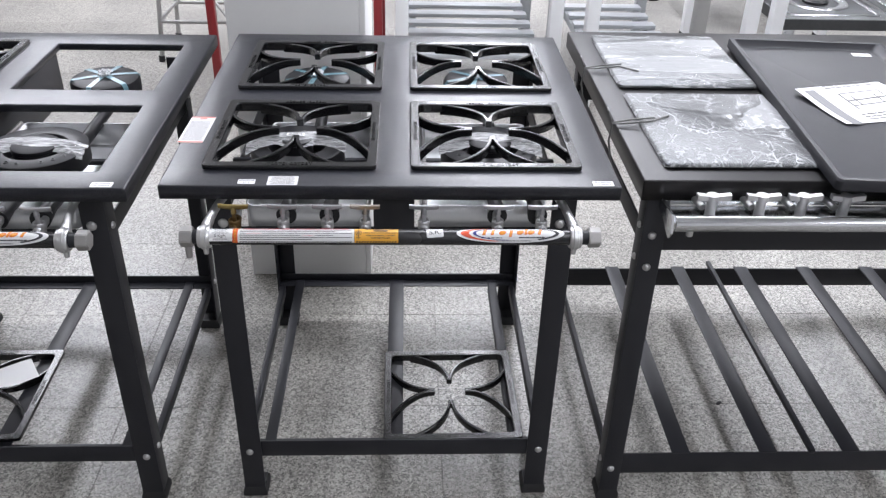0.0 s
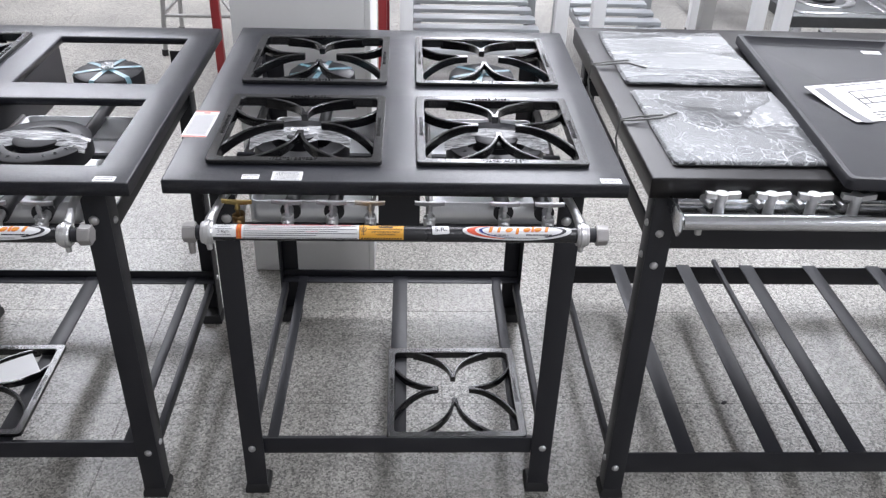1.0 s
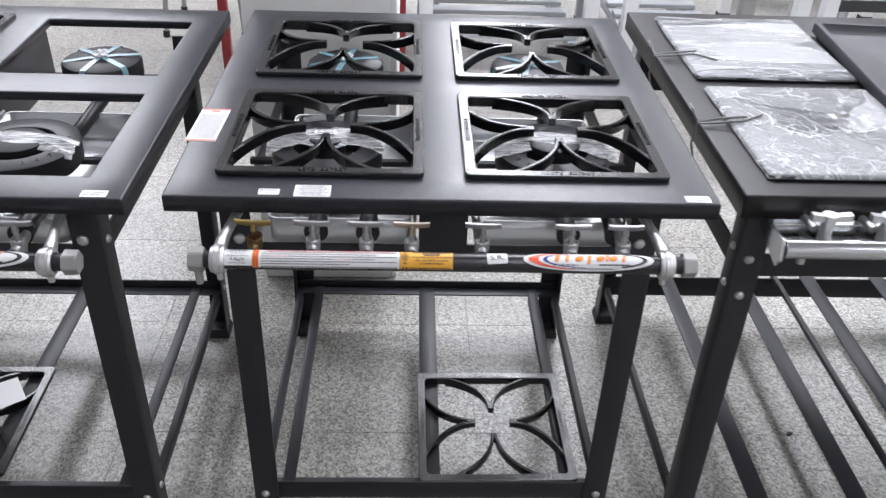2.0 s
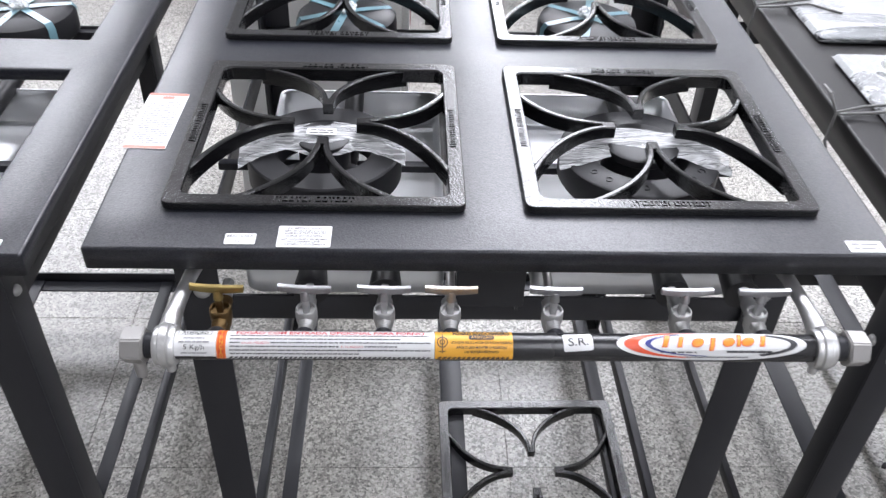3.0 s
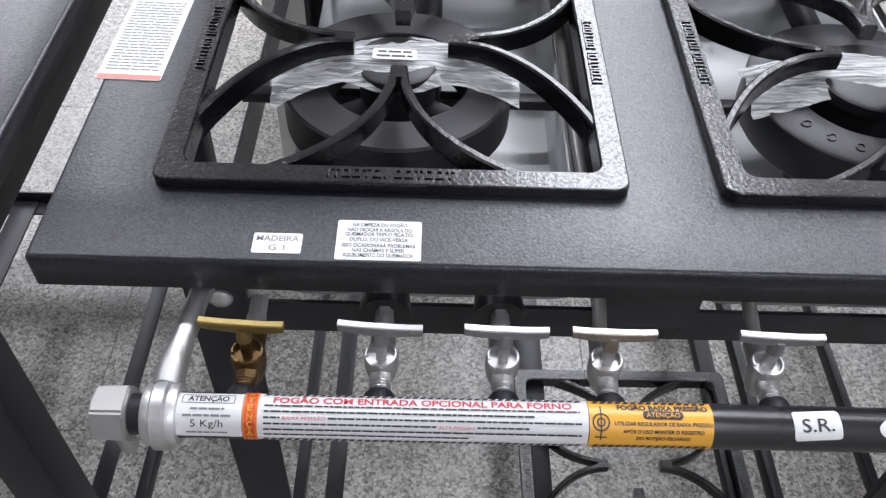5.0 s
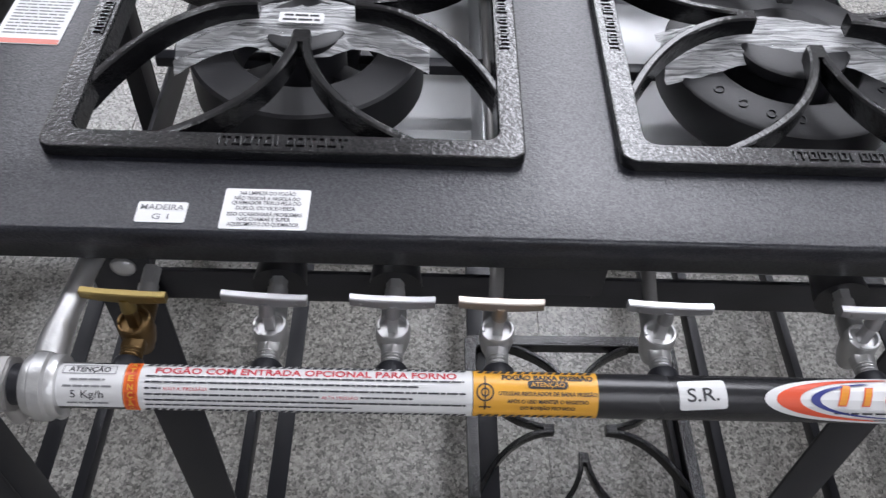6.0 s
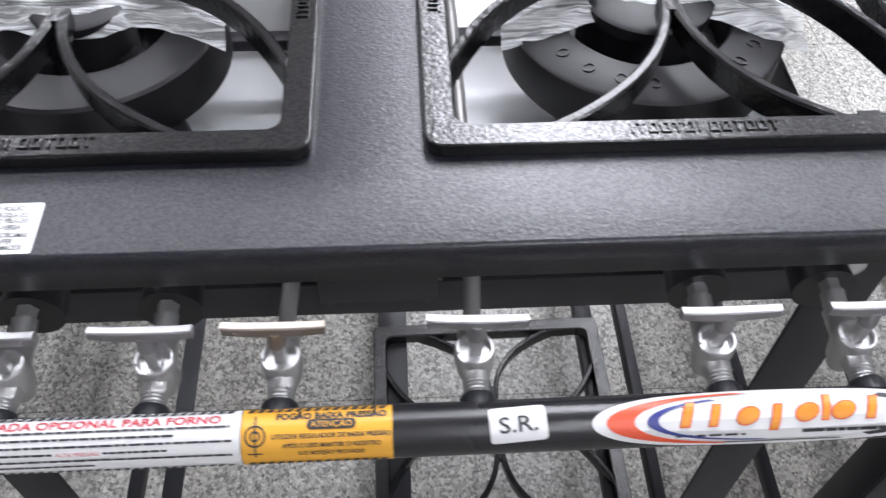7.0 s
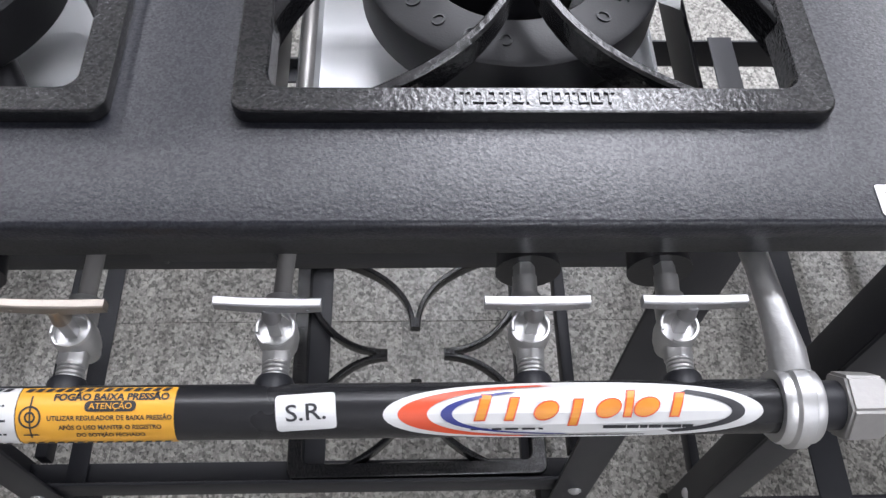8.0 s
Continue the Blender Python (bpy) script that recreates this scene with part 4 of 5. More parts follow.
        part("clamp_screw", rod(bmesh.new(), (x, AY - 0.002, AZ - 0.020), (x, AY - 0.002, AZ - 0.031), 0.0052, 0.0046, seg=12), ALU, cl)
        part("pipe_thread", rod(bmesh.new(), (x + s * 0.010, AY, AZ), (x + s * 0.034, AY, AZ), 0.0124, seg=28), SATIN, st, "black threaded pipe end")
        bm = rod(bmesh.new(), (x + s * (0.0190 if s < 0 else 0.0225), AY, AZ), (x + s * (0.0400 if s < 0 else 0.0430), AY, AZ), 0.0186, 0.0178, seg=6)
        bmesh.ops.bevel(bm, geom=list(bm.edges), offset=0.0015, segments=2, affect="EDGES")
        cap = part("end_cap", bm, HEXGREY, st, "grey hexagonal pipe end cap")
        if s < 0:
            part("drain_stub", rod(bmesh.new(), (x - 0.030, AY, AZ - 0.016), (x - 0.030, AY, AZ - 0.040), 0.0065, 0.0055, seg=10), HEXGREY, cap)
        bolt(st, s * 0.3115, 0.0570, 0.713, (0, -1, 0), 0.0095)
    for x, brass, worn, tilt, outlet in TAPS:
        tap(st, x, AY, AZ, brass, worn, tilt, outlet)
    pipe_labels(st)
    # stickers on the worktop
    rng = random.Random(8)
    for cx, cy, w, h, lines in marks:
        s = part("sticker", moved(card(w, h, 0.0015, 0.0004), pose(cx, cy, T + 0.0002)), PAPER, st, "white printed sticker")
        if lines is None:
            bm = bmesh.new()
            for k in range(2):
                bars(bm, -w * 0.38, w * 0.38, h * (0.18 - 0.36 * k), h * 0.16, 0.5, rng)
            part("print", moved(bm, pose(cx, cy, T + 0.0008)), INKGREY, s, smooth=False)
        else:
            n = len(lines)
            for k, (txt, size, wd) in enumerate(lines):
                bm = writing(txt, size, wd, 0.00008)
                part("print", moved(bm, pose(cx, cy + h * (0.5 - (k + 0.5) / n) * 0.92, T + 0.0008)), INK if n > 2 else INKGREY, s, smooth=False)
    for bx, by in ((0, 0), (1, 0), (0, 1), (1, 1)):
        if (bx, by) in grates_on:
            grate(m @ pose(COLS[bx], ROWS_Y[by], T + 0.0003), "black enamelled cast-iron grate with four forked fingers on the worktop")
    for k, (x0, x1) in enumerate(((-0.268, -0.046), (0.052, 0.286))):
        tr = thing("drip_tray", "galvanised steel drip tray under the burners", "drip tray", m @ pose(0, 0, 0), "drip trays")
        pts = rrect(x1 - x0, 0.380, 0.012, 4)
        cx, cy = (x0 + x1) / 2, 0.264
        bm = bmesh.new()
        rows = []
        for g, z in ((0.0, 0.740), (-0.001, 0.700), (-0.006, 0.693), (-0.012, 0.692)):
            rows.append([(cx + px * (1 + 2 * g / (x1 - x0)), cy + py * (1 + 2 * g / 0.380), z) for px, py in pts])
        loops(bm, rows, cap_last=True)
        pan = part("pan", bm, GALV, tr)
        sm = pan.modifiers.new("sheet", "SOLIDIFY")
        sm.thickness = 0.0012
        tube_bm = tube(bmesh.new(), [(cx + px, cy + py, 0.741) for px, py in pts] + [(cx + pts[0][0], cy + pts[0][1], 0.741)], 0.0018, 8)
        part("rolled_rim", tube_bm, GALV, tr)
    return st


NOTICE = [("NA LIMPEZA DO FOGÃO", 0.0042, 0.034), ("NÃO TROCAR A ARGOLA DO", 0.0042, 0.040), ("QUEIMADOR TRIPLO PELA DO", 0.0042, 0.042), ("DUPLO, OU VICE-VERSA", 0.0042, 0.036),
          ("ISSO OCASIONARÁ PROBLEMAS", 0.0042, 0.045), ("NAS CHAMAS E SUPER", 0.0042, 0.032), ("AQUECIMENTO DO QUEIMADOR", 0.0042, 0.043)]
main = range_stove(Matrix(), "black four-burner industrial stove with gas pipe and taps along its front", {(0, 0), (1, 0), (0, 1), (1, 1)},
                   [(-0.190, 0.0205, 0.0525, 0.033, NOTICE), (-0.252, 0.016, 0.030, 0.0165, [("MADEIRA", 0.0062, 0.026), ("G 1", 0.0062, 0.010)]), (0.372, 0.014, 0.037, 0.018, None)])
# pinkish type plate on the worktop's side margin
bm = card(0.048, 0.124, 0.002, 0.0004)
plate = part("sticker", moved(bm, pose(-0.3815, 0.236, T + 0.0002, 0, 0, -1.5)), PAPER, main, "pale type sticker with pink bands and fine print")
rng = random.Random(21)
bm = bmesh.new()
for k in range(24):
    bars(bm, -0.020, 0.020, 0.040 - 0.0039 * k, 0.0016, 0.6, rng)
part("print", moved(bm, pose(-0.3815, 0.236, T + 0.0008, 0, 0, -1.5)), INKGREY, plate, smooth=False)
INKPINK = material("ink_pink", (0.62, 0.20, 0.16), 0.45)
for b0 in ((-0.0235, 0.0235, -0.0615, -0.056), (-0.0235, 0.0235, 0.056, 0.0615), (-0.006, 0.008, 0.048, 0.0545)):
    part("pink_band", moved(quad(bmesh.new(), *b0), pose(-0.3815, 0.236, T + 0.0008, 0, 0, -1.5)), INKPINK, plate, smooth=False)
triple_burner(pose(COLS[0] - 0.003, 0.2175, T - 0.020), "black cast-iron triple burner bound with clear film")
double_burner(pose(COLS[1] - 0.001, 0.2160, T - 0.020), "black cast-iron double burner bound with clear film")
for x in COLS:
    capped_burner(pose(x, 0.604, T - 0.026), "black cast-iron burner crossed with pale blue tape")
grate(pose(0.1290, 0.2270, 0.1472, 0, 0, 0.6), "black enamelled cast-iron grate lying on the low shelf")

# ---- stove beside it, without grates on one side ----
LM = pose(-0.857, -0.012, 0, 0, 0, 0)
range_stove(LM, "black four-burner industrial stove with two grates taken off", {(0, 0), (0, 1)}, [(0.362, 0.014, 0.037, 0.018, None)])
double_burner(LM @ pose(COLS[1] - 0.01, 0.205, T - 0.018), "black cast-iron double burner bound with clear film", 0.007)
triple_burner(LM @ pose(COLS[0], 0.205, T - 0.018), "black cast-iron triple burner bound with clear film")
for x in COLS:
    capped_burner(LM @ pose(x, 0.604, T - 0.026), "black cast-iron burner crossed with pale blue tape")
grate(pose(-0.975, 0.234, 0.1472, 0, 0, 1.0), "black enamelled cast-iron grate lying on the low shelf")
bm = gridsheet(0.115, 0.080, 8, 6, 0)
for v in bm.verts:
    v.co.z = 0.002 * math.sin(30 * v.co.x + 19 * v.co.y)
lf = thing("leaflet", "white folded paper leaflet lying on the grates", "paper", pose(-0.915, 0.285, 0.1600, 0, 0, 33))
part("sheet", bm, PAPER, lf)

# ---- stove with griddle on the other side ----
RX0, RX1, RY0, RY1 = 0.445, 1.72, 0.024, 0.885
rs = thing("industrial_stove", "long black industrial stove with wrapped plates and slatted shelf", "stove", pose(0.005, 0.008, 0), "industrial stoves")
bm = sheet_top(bmesh.new(), [RX0, RX1], [RY0, RY1], set(), T - 0.002, 0.040, 0.01, 0.0035)
tp = part("worktop", bm, GLOSSBLACK, rs, "black painted sheet worktop with folded edges")
so = tp.modifiers.new("sheet", "SOLIDIFY")
so.thickness, so.offset = 0.002, -1
leg_set(rs, 0.459, 1.70, 0.030, 0.800, 0.043, T - 0.045, (0.092, 0.630, 0.700), (0.092, 0.630, 0.700))
for y in (0.036, 0.790):
    part("upper_rail", box(bmesh.new(), 0.466, 1.696, y, y + 0.004, 0.664, 0.706, 0.001), SATIN, rs)
    part("shelf_rail", box(bmesh.new(), 0.466, 1.696, y, y + 0.004, 0.071, 0.131, 0.001), SATIN, rs)
for x in (0.466, 1.690):
    part("shelf_rail", box(bmesh.new(), x, x + 0.012, 0.080, 0.755, 0.098, 0.121, 0.001), SATIN, rs)
    part("upper_rail", box(bmesh.new(), x, x + 0.004, 0.080, 0.755, 0.664, 0.706, 0.001), SATIN, rs)
for x in (0.632, 0.830, 1.020, 1.212, 1.404, 1.590):
    part("shelf_slat", box(bmesh.new(), x - 0.020, x + 0.020, 0.034, 0.796, 0.132, 0.136, 0.001), SATIN, rs)
part("shelf_rod", box(bmesh.new(), 0.922, 0.934, 0.030, 0.815, 0.132, 0.144, 0.001), SATIN, rs)
# steel front rail with its sloping cover and end plate
bm = bmesh.new()
prof = [(-0.046 + 0.0145 * math.cos(2 * math.pi * k / 28) * (0.75 if math.cos(2 * math.pi * k / 28) > 0 else 1.0), 0.7705 + 0.0150 * math.sin(2 * math.pi * k / 28)) for k in range(28)]
loops(bm, [[(x, y, z) for y, z in prof] for x in (0.488, 1.66)], cap_first=True, cap_last=True)
part("front_rail", bm, INOX, rs, "brushed steel front rail")
part("rail_deck", box(bmesh.new(), 0.488, 1.66, -0.034, 0.030, 0.763, 0.765, 0.0005), INOX, rs, "steel deck behind the front rail")
part("rail_deck", box(bmesh.new(), 0.488, 1.66, 0.0301, 0.032, 0.7655, 0.776, 0.0005), INOX, rs, "steel upstand behind the taps")
bm = bmesh.new()
pl = [(-0.058, 0.756), (-0.047, 0.741), (0.028, 0.762), (0.028, 0.782), (-0.050, 0.788)]
loops(bm, [[(x, y, z) for y, z in pl] for x in (0.481, 0.485)], cap_first=True, cap_last=True)
part("end_plate", bm, INOX, rs, "bent steel end plate")
part("rail_screw", rod(bmesh.new(), (0.52, -0.043, 0.756), (0.52, -0.043, 0.744), 0.006, seg=12), ZINC, rs)
for x in (0.561, 0.650, 0.725, 0.802, 0.93, 1.02):
    bm = bmesh.new()
    rod(bm, (x, -0.012, 0.765), (x, -0.012, 0.797), 0.0095, 0.0085, seg=14)
    rod(bm, (x, -0.012, 0.796), (x, -0.012, 0.809), 0.0105, 0.0115, seg=16)
    kn = part("gas_tap", bm, ZINC, rs, "bright zinc gas tap")
    for s in (-1, 1):
        bm = bmesh.new()
        rows = [[(x + s * (0.008 + 0.022 * u), -0.012 - 0.004 * u + a * 0.0055, 0.803 + 0.005 * u + b * 0.0048) for a, b in ((-1, -1), (1, -1), (1, 1), (-1, 1))] for u in (0, 0.5, 1)]
        loops(bm, rows, cap_first=True, cap_last=True)
        part("wing", bm, ZINC, kn)
    part("injector", tube(bmesh.new(), [(x - 0.012, -0.004, 0.779), (x - 0.018, 0.02, 0.781), (x - 0.018, 0.05, 0.781)], 0.0065), ZINC, kn)


def wrapped_plate(x0, x1, y0, y1, seed, label, wrap_mat):
    p = thing("griddle_plate", label, "griddle plate", pose((x0 + x1) / 2, (y0 + y1) / 2, T), "wrapped griddle plates")
    w, h = x1 - x0, y1 - y0
    bm = bmesh.new()
    pts, ins = rrect(w, h, 0.012, 4), rrect(w - 0.006, h - 0.006, 0.010, 4)
    loops(bm, [[(x, y, 0) for x, y in pts], [(x, y, 0.006) for x, y in pts], [(x, y, 0.008) for x, y in ins]], cap_first=True, cap_last=True)
    part("plate", bm, PLATESTEEL, p, "polished steel plate")
    bm = gridsheet(w + 0.006, h + 0.006, 60, 60, 0)
    for v in bm.verts:
        q = Vector((v.co.x * 9, v.co.y * 9, seed))
        n1 = noise.noise(q)
        n2 = abs(noise.noise(Vector((v.co.x * 30, v.co.y * 14, seed + 5))))
        edge = max(abs(v.co.x) / (w / 2), abs(v.co.y) / (h / 2))
        v.co.z = 0.0095 + 0.0012 * n1 + 0.003 * max(0, 0.22 - n2) - (0.006 if edge > 1.0 else 0)
    part("film_wrap", bm, wrap_mat, p, "creased clear plastic wrap")
    return p


wrapped_plate(0.500, 0.804, 0.078, 0.428, 3.0, "polished steel griddle plate wrapped in creased clear plastic", FILMPLATE)
wrapped_plate(0.500, 0.812, 0.478, 0.828, 8.0, "polished steel griddle plate wrapped in streaked clear plastic", FILMSTREAK)

# loose griddle tray, set slightly askew
gm = pose(0.775, -0.018, T, 0, 0, -4.3)
gr = thing("griddle", "black cast griddle tray with raised rim on the worktop", "griddle", gm)
gw, gh = 0.385, 0.79
bm = bmesh.new()
def gl(ins, z, r):
    return [(x + gw / 2, y + gh / 2, z) for x, y in rrect(gw - 2 * ins, gh - 2 * ins, r, 4)]
loops(bm, [gl(0.010, 0.0, 0.01), gl(0.0, 0.006, 0.012), gl(0.0, 0.022, 0.012), gl(0.003, 0.026, 0.010), gl(0.012, 0.026, 0.009), gl(0.022, 0.014, 0.012), gl(0.030, 0.010, 0.012)], cap_first=True, cap_last=True)
part("tray", bm, SATIN, gr)
sk = part("sticker", moved(card(0.045, 0.022, 0.001, 0.0004), pose(0.318, 0.735, 0.0105)), PAPER, gr, "blank white sticker")
# printed leaflet on the griddle
bm = gridsheet(0.215, 0.180, 12, 12, 0)
for v in bm.verts:
    v.co.z = 0.004 + 0.006 * (v.co.x * 6) ** 2 * 0.5 + 0.005 * math.sin(17 * v.co.y + 8 * v.co.x)
paper = thing("leaflet", "white printed leaflet with a stove drawing on the griddle", "paper", pose(1.000, 0.368, T + 0.012, 0, 0, 13))
ps = part("sheet", bm, PAPER, paper)
def on_leaf(bm):
    for v in bm.verts:
        v.co.z = 0.0046 + 0.006 * (v.co.x * 6) ** 2 * 0.5 + 0.005 * math.sin(17 * v.co.y + 8 * v.co.x)
    return bm
bm = bmesh.new()
for px0, px1, py0, py1 in ((-0.03, 0.07, 0.010, 0.014), (-0.03, 0.07, 0.044, 0.047), (-0.03, -0.027, -0.03, 0.044), (0.067, 0.07, -0.03, 0.044), (-0.01, -0.007, -0.012, 0.03), (0.045, 0.048, -0.012, 0.03), (-0.03, 0.07, -0.012, -0.009)):
    quad(bm, px0, px1, py0, py1, nx=6)
part("drawing", on_leaf(bm), INK, ps, smooth=False)
bm2 = gridsheet(0.024, 0.17, 2, 12, 0)
part("printed_band", on_leaf(moved(bm2, pose(-0.082, -0.01, 0))), INKGREY, ps, smooth=False)
bm = bmesh.new()
for k in range(6):
    bars(bm, -0.04, 0.08, 0.10 - 0.012 * k if k < 3 else -0.05 - 0.012 * (k - 3), 0.004, 0.6, rng)
part("print", on_leaf(bm), INK, ps, smooth=False)


# grey wire ties at the worktop's edge
for y, s in ((0.585, 1), (0.265, -1)):
    wt = thing("wire_tie", "twisted grey wire tie hanging over the worktop's edge", "wire", Matrix())
    pts = [(0.56, y - 0.03 * s, T + 0.012), (0.52, y, T + 0.013), (0.470, y + 0.004, T + 0.006), (0.441, y + 0.006, T + 0.004), (0.436, y, T - 0.03), (0.442, y - 0.03, T - 0.08)]
    part("strand", tube(bmesh.new(), pts, 0.0022, 8), TIE, wt)
    pts = [(0.53, y + 0.02, T + 0.012), (0.48, y + 0.018, T + 0.008), (0.440, y + 0.006, T + 0.006), (0.434, y + 0.02, T + 0.025), (0.438, y + 0.05, T + 0.02)]
    part("strand", tube(bmesh.new(), pts, 0.0020, 8), TIE, wt)

# ---- things behind ----
pil = thing("white_cabinet", "plain white painted steel cabinet standing on the floor", "cabinet", pose(-0.272, 0.965, 0))
part("body", box(bmesh.new(), -0.186, 0.170, 0, 0.45, 0.0, 1.15, 0.004), WHITEPAINT, pil)
part("side_trim", box(bmesh.new(), 0.1705, 0.186, 0.004, 0.45, 0.0, 1.15, 0.002), WHITEPAINT, pil)

rf = thing("metal_stand", "red painted steel stand on square legs", "stand", pose(-0.446, 2.30, 0))
for x, y in ((-0.350, 0), (0.350, 0), (-0.350, 0.5), (0.350, 0.5)):
    part("leg", box(bmesh.new(), x - 0.018, x + 0.018, y - 0.018, y + 0.018, 0, 0.9, 0.003), REDPAINT, rf)
for y in (0, 0.5):
    part("crossbar", box(bmesh.new(), -0.331, 0.331, y - 0.012, y + 0.012, 0.50, 0.53, 0.003), REDPAINT, rf)
part("top_board", box(bmesh.new(), -0.40, 0.40, -0.04, 0.54, 0.901, 0.93, 0.004), REDPAINT, rf)

sl = thing("stool", "grey metal stool with thin braced legs", "stool", pose(-1.03, 3.12, 0))
for sx, sy in ((-1, -1), (1, -1), (-1, 1), (1, 1)):
    lg = part("leg", rod(bmesh.new(), (sx * 0.185, sy * 0.185, 0.0), (sx * 0.14, sy * 0.14, 0.70), 0.012, seg=12), STOOLGREY, sl)
    part("foot", rod(bmesh.new(), (sx * 0.186, sy * 0.186, 0.0), (sx * 0.185, sy * 0.185, 0.03), 0.016, seg=12), DARKRUB, lg)
for a, b in (((-1, -1), (1, -1)), ((1, -1), (1, 1)), ((1, 1), (-1, 1)), ((-1, 1), (-1, -1))):
    part("rung", rod(bmesh.new(), (a[0] * 0.172, a[1] * 0.172, 0.20), (b[0] * 0.172, b[1] * 0.172, 0.20), 0.009, seg=10), STOOLGREY, sl)
for a in ((-1, -1), (1, -1), (1, 1), (-1, 1)):
    part("brace", rod(bmesh.new(), (a[0] * 0.172, a[1] * 0.172, 0.21), (0, 0, 0.36), 0.007, seg=10), STOOLGREY, sl)
part("seat", lathe(bmesh.new(), [(0, 0.70), (0.16, 0.70), (0.17, 0.71), (0.17, 0.73), (0.15, 0.74), (0, 0.74)], seg=32), STOOLGREY, sl)


def rack(x0, x1, y0, y1, label, gap, corner=POSTWHITE):
    r = thing("steel_rack", label, "rack", pose(0, 0, 0), "steel racks")
    for x in (x0, x1):
        for y in (y0, y1):
            lg = part("post", box(bmesh.new(), x - 0.028, x + 0.028, y - 0.028, y + 0.028, 0.02, 0.85, 0.004), (corner if x == x1 else POSTWHITE) if y == y0 else GREYPAINT, r)
            part("foot", box(bmesh.new(), x - 0.030, x + 0.030, y - 0.030, y + 0.030, 0.0, 0.03, 0.003), DARKRUB, lg)
    for x in (x0 + 0.031, x1 - 0.071):
        part("side_rail", box(bmesh.new(), x, x + 0.04, y0 + 0.03, y1 - 0.03, 0.18, 0.22, 0.003), GREYPAINT, r)
    y = y0 + 0.06
    while y < y1 - 0.05:
        part("shelf_slat", box(bmesh.new(), x0 + 0.03, x1 - 0.03, y, y + 0.07, 0.222, 0.242, 0.003), SLATGREY, r)
        y += gap
    part("top", box(bmesh.new(), x0 - 0.03, x1 + 0.03, y0 - 0.03, y1 + 0.03, 0.852, 0.88, 0.004), POSTWHITE, r)


rack(0.005, 0.668, 2.32, 3.30, "off-white steel rack with slatted low shelf", 0.155)
rack(0.826, 1.296, 2.32, 3.30, "off-white and grey steel rack with slatted low shelf", 0.155, STOOLGREY)
rack(1.62, 2.40, 3.44, 4.2, "off-white steel rack with slatted low shelf", 0.155)

ix = thing("low_stove", "low stainless two-burner stove with pressed round rings", "stove", pose(1.72, 2.42, -0.06))
bm = sheet_top(bmesh.new(), [0, 1.0], [0, 0.55], set(), 0.47, 0.05, 0.01, 0.005)
part("worktop", bm, PLATESTEEL, ix, "stainless pressed worktop")
for k in range(2):
    cx = 0.25 + 0.46 * k
    part("ring", lathe(bmesh.new(), [(0.150, 0.472), (0.145, 0.478), (0.118, 0.476), (0.105, 0.472)], pose(cx, 0.28, 0), 40), INOX, ix)
    part("burner_head", lathe(bmesh.new(), [(0, 0.488), (0.05, 0.488), (0.06, 0.480), (0.06, 0.472)], pose(cx, 0.28, 0), 32), RAWIRON, ix)
    bm = bmesh.new()
    rows = [[(cx + px, 0.28 + py, z) for px, py in rrect(0.43 - g, 0.47 - g, 0.02, 4)] for g, z in ((0, 0.471), (0.006, 0.477), (0.02, 0.477), (0.03, 0.471))]
    loops(bm, rows)
    part("pressed_rim", bm, INOX, ix)
for x in (0.05, 0.95):
    for y in (0.05, 0.50):
        part("leg", box(bmesh.new(), x - 0.02, x + 0.02, y - 0.02, y + 0.02, 0.06, 0.418, 0.003), INOX, ix)

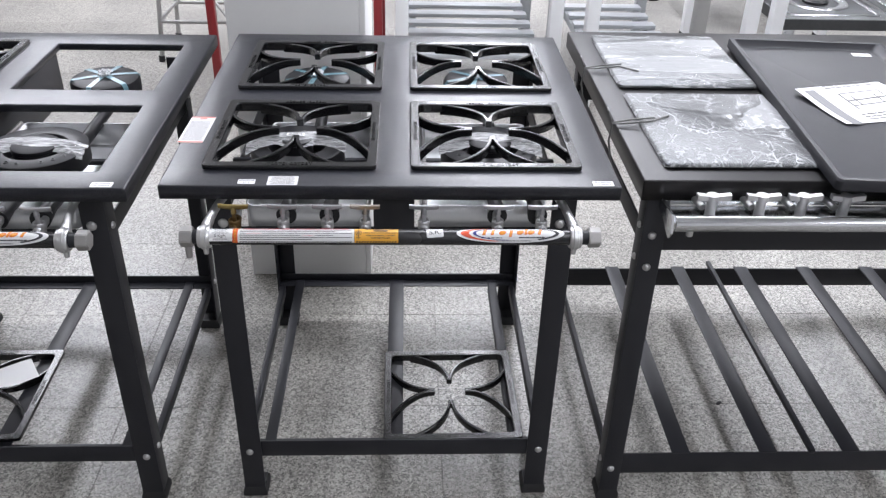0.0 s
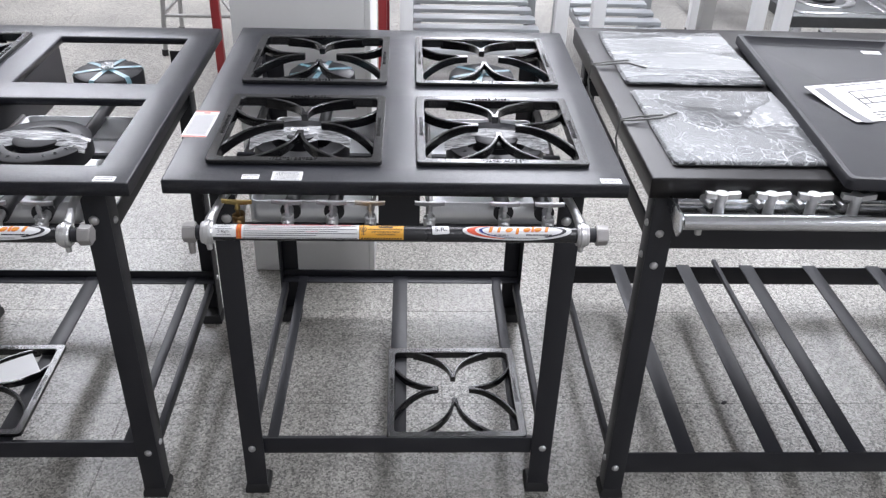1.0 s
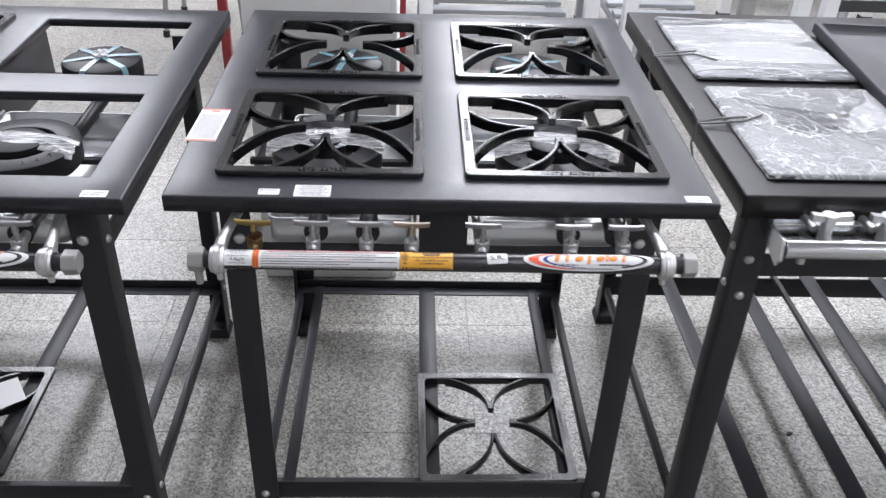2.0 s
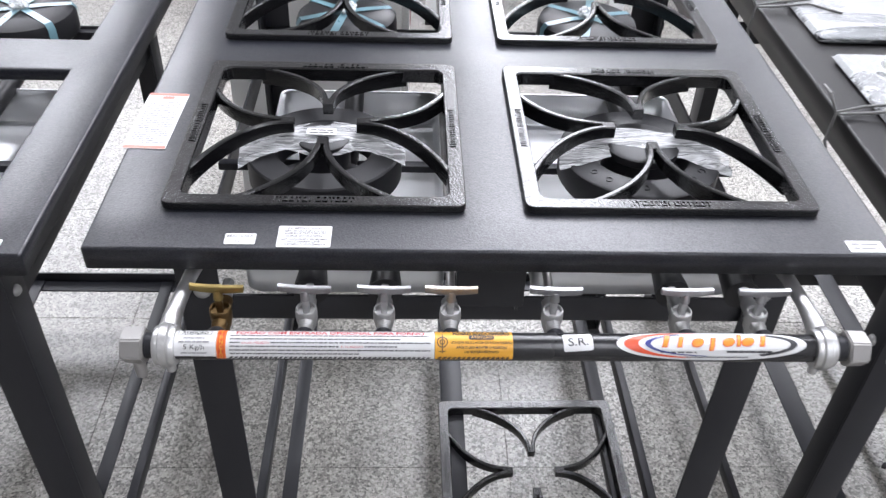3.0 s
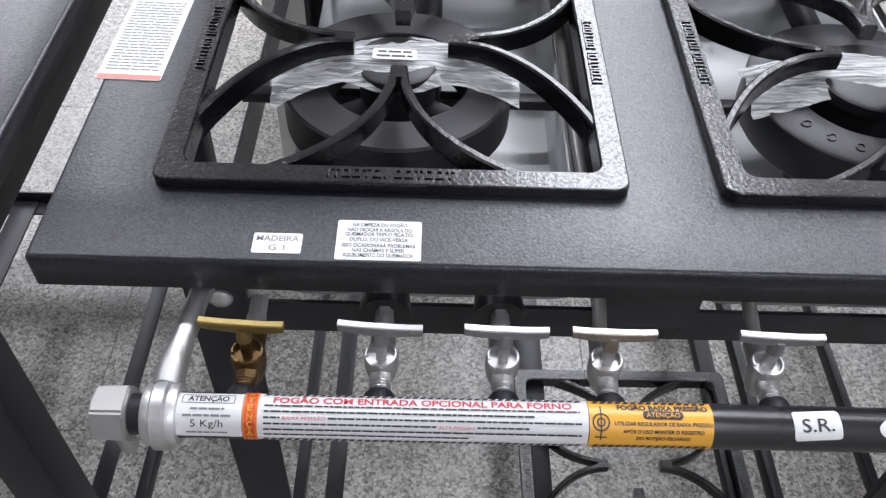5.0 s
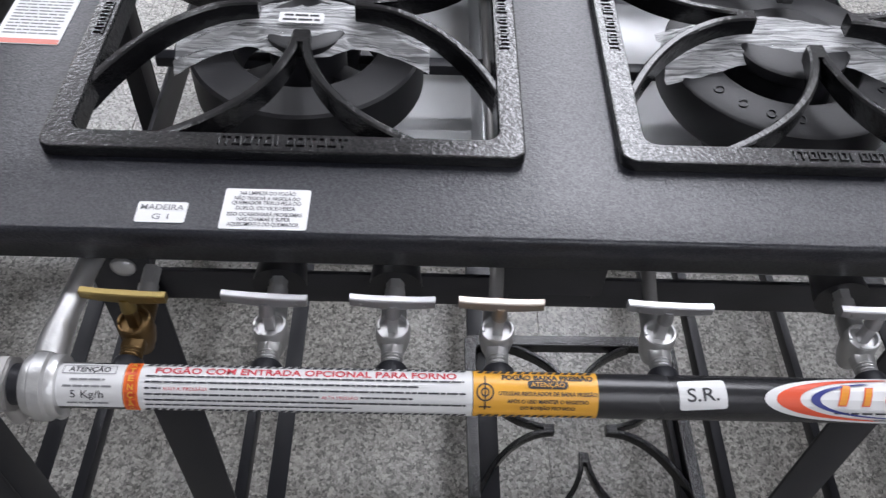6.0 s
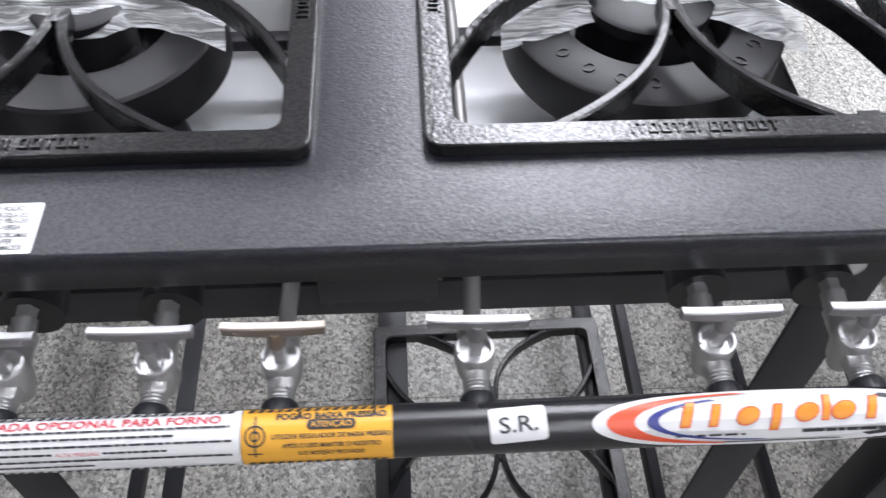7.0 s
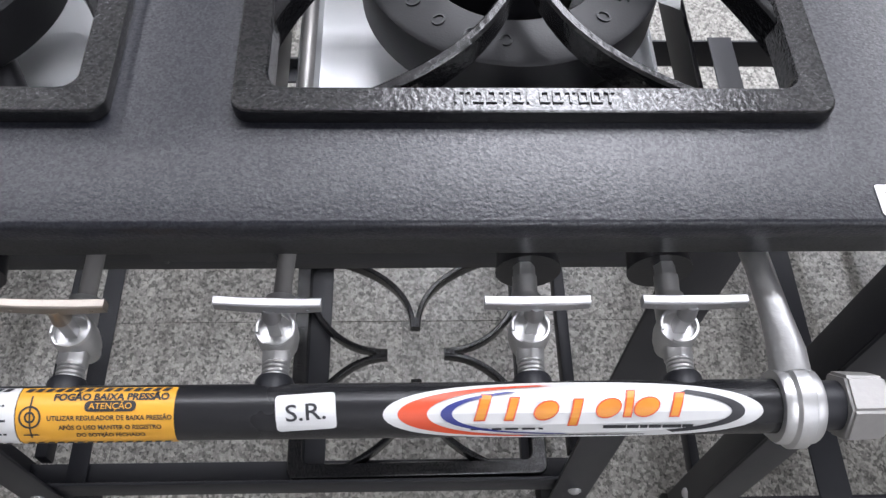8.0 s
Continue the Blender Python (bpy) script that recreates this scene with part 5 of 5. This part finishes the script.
sp = thing("steel_post", "off-white square steel post standing on the floor", "post", pose(1.634, 2.32, 0), "steel posts")
part("post", box(bmesh.new(), -0.028, 0.028, -0.028, 0.028, 0.006, 1.2, 0.004), POSTWHITE, sp)
part("base_plate", box(bmesh.new(), -0.05, 0.05, -0.05, 0.05, 0.0, 0.006), POSTWHITE, sp)
copy_thing(sp, pose(1.522, 2.32, 0))

# a dry scrap on the floor
bm = bmesh.new()
bmesh.ops.create_icosphere(bm, subdivisions=2, radius=0.011)
for v in bm.verts:
    v.co = (v.co.x * (1 + 0.5 * noise.noise(v.co * 90)), v.co.y * 0.5, max(0.0, v.co.z * 0.3))
scrap = thing("floor_scrap", "small dark scrap of dirt on the floor", "debris", pose(0.846, 0.352, 0.001, 0, 0, 40))
part("crumb", bm, DARKRUB, scrap)

# ---- floor tiles nearest the walk ----
tbm = bmesh.new()
pts, top = rrect(TILE - JOINT, TILE - JOINT, 0.001, 1), rrect(TILE - JOINT - 0.0014, TILE - JOINT - 0.0014, 0.001, 1)
loops(tbm, [[(x, y, -0.0014) for x, y in pts], [(x, y, -0.0005) for x, y in pts], [(x, y, 0.0) for x, y in top]], cap_last=True)
tile_me = finish(tbm, "tile", TERRAZZO, smooth=False)
floor.data.materials[0] = GROUT
for i in range(-6, 9):
    for j in range(-2, 15):
        tl = new("tile", tile_me)
        tl.parent = floor
        tl.location = (-0.69 + TILE * (i + 0.5), -0.05 + TILE * (j + 0.5), 0.0)
bm = bmesh.new()
xa, xb, ya, yb = -0.69 - 6 * TILE, -0.69 + 9 * TILE, -0.05 - 2 * TILE, -0.05 + 15 * TILE
for i in range(-14, 20):
    for j in range(-13, 28):
        if not (-6 <= i < 9 and -2 <= j < 15):
            cx, cy = -0.69 + TILE * (i + 0.5), -0.05 + TILE * (j + 0.5)
            h = (TILE - JOINT) / 2
            if X0 < cx - h and cx + h < X1 and Y0 < cy - h and cy + h < Y1:
                bm.faces.new([bm.verts.new(p) for p in ((cx - h, cy - h, 0), (cx + h, cy - h, 0), (cx + h, cy + h, 0), (cx - h, cy + h, 0))])
far = new("tile_field", finish(bm, "tile_field", TERRAZZO, smooth=False))
far.parent = floor
tagged(far, kind="stuff")
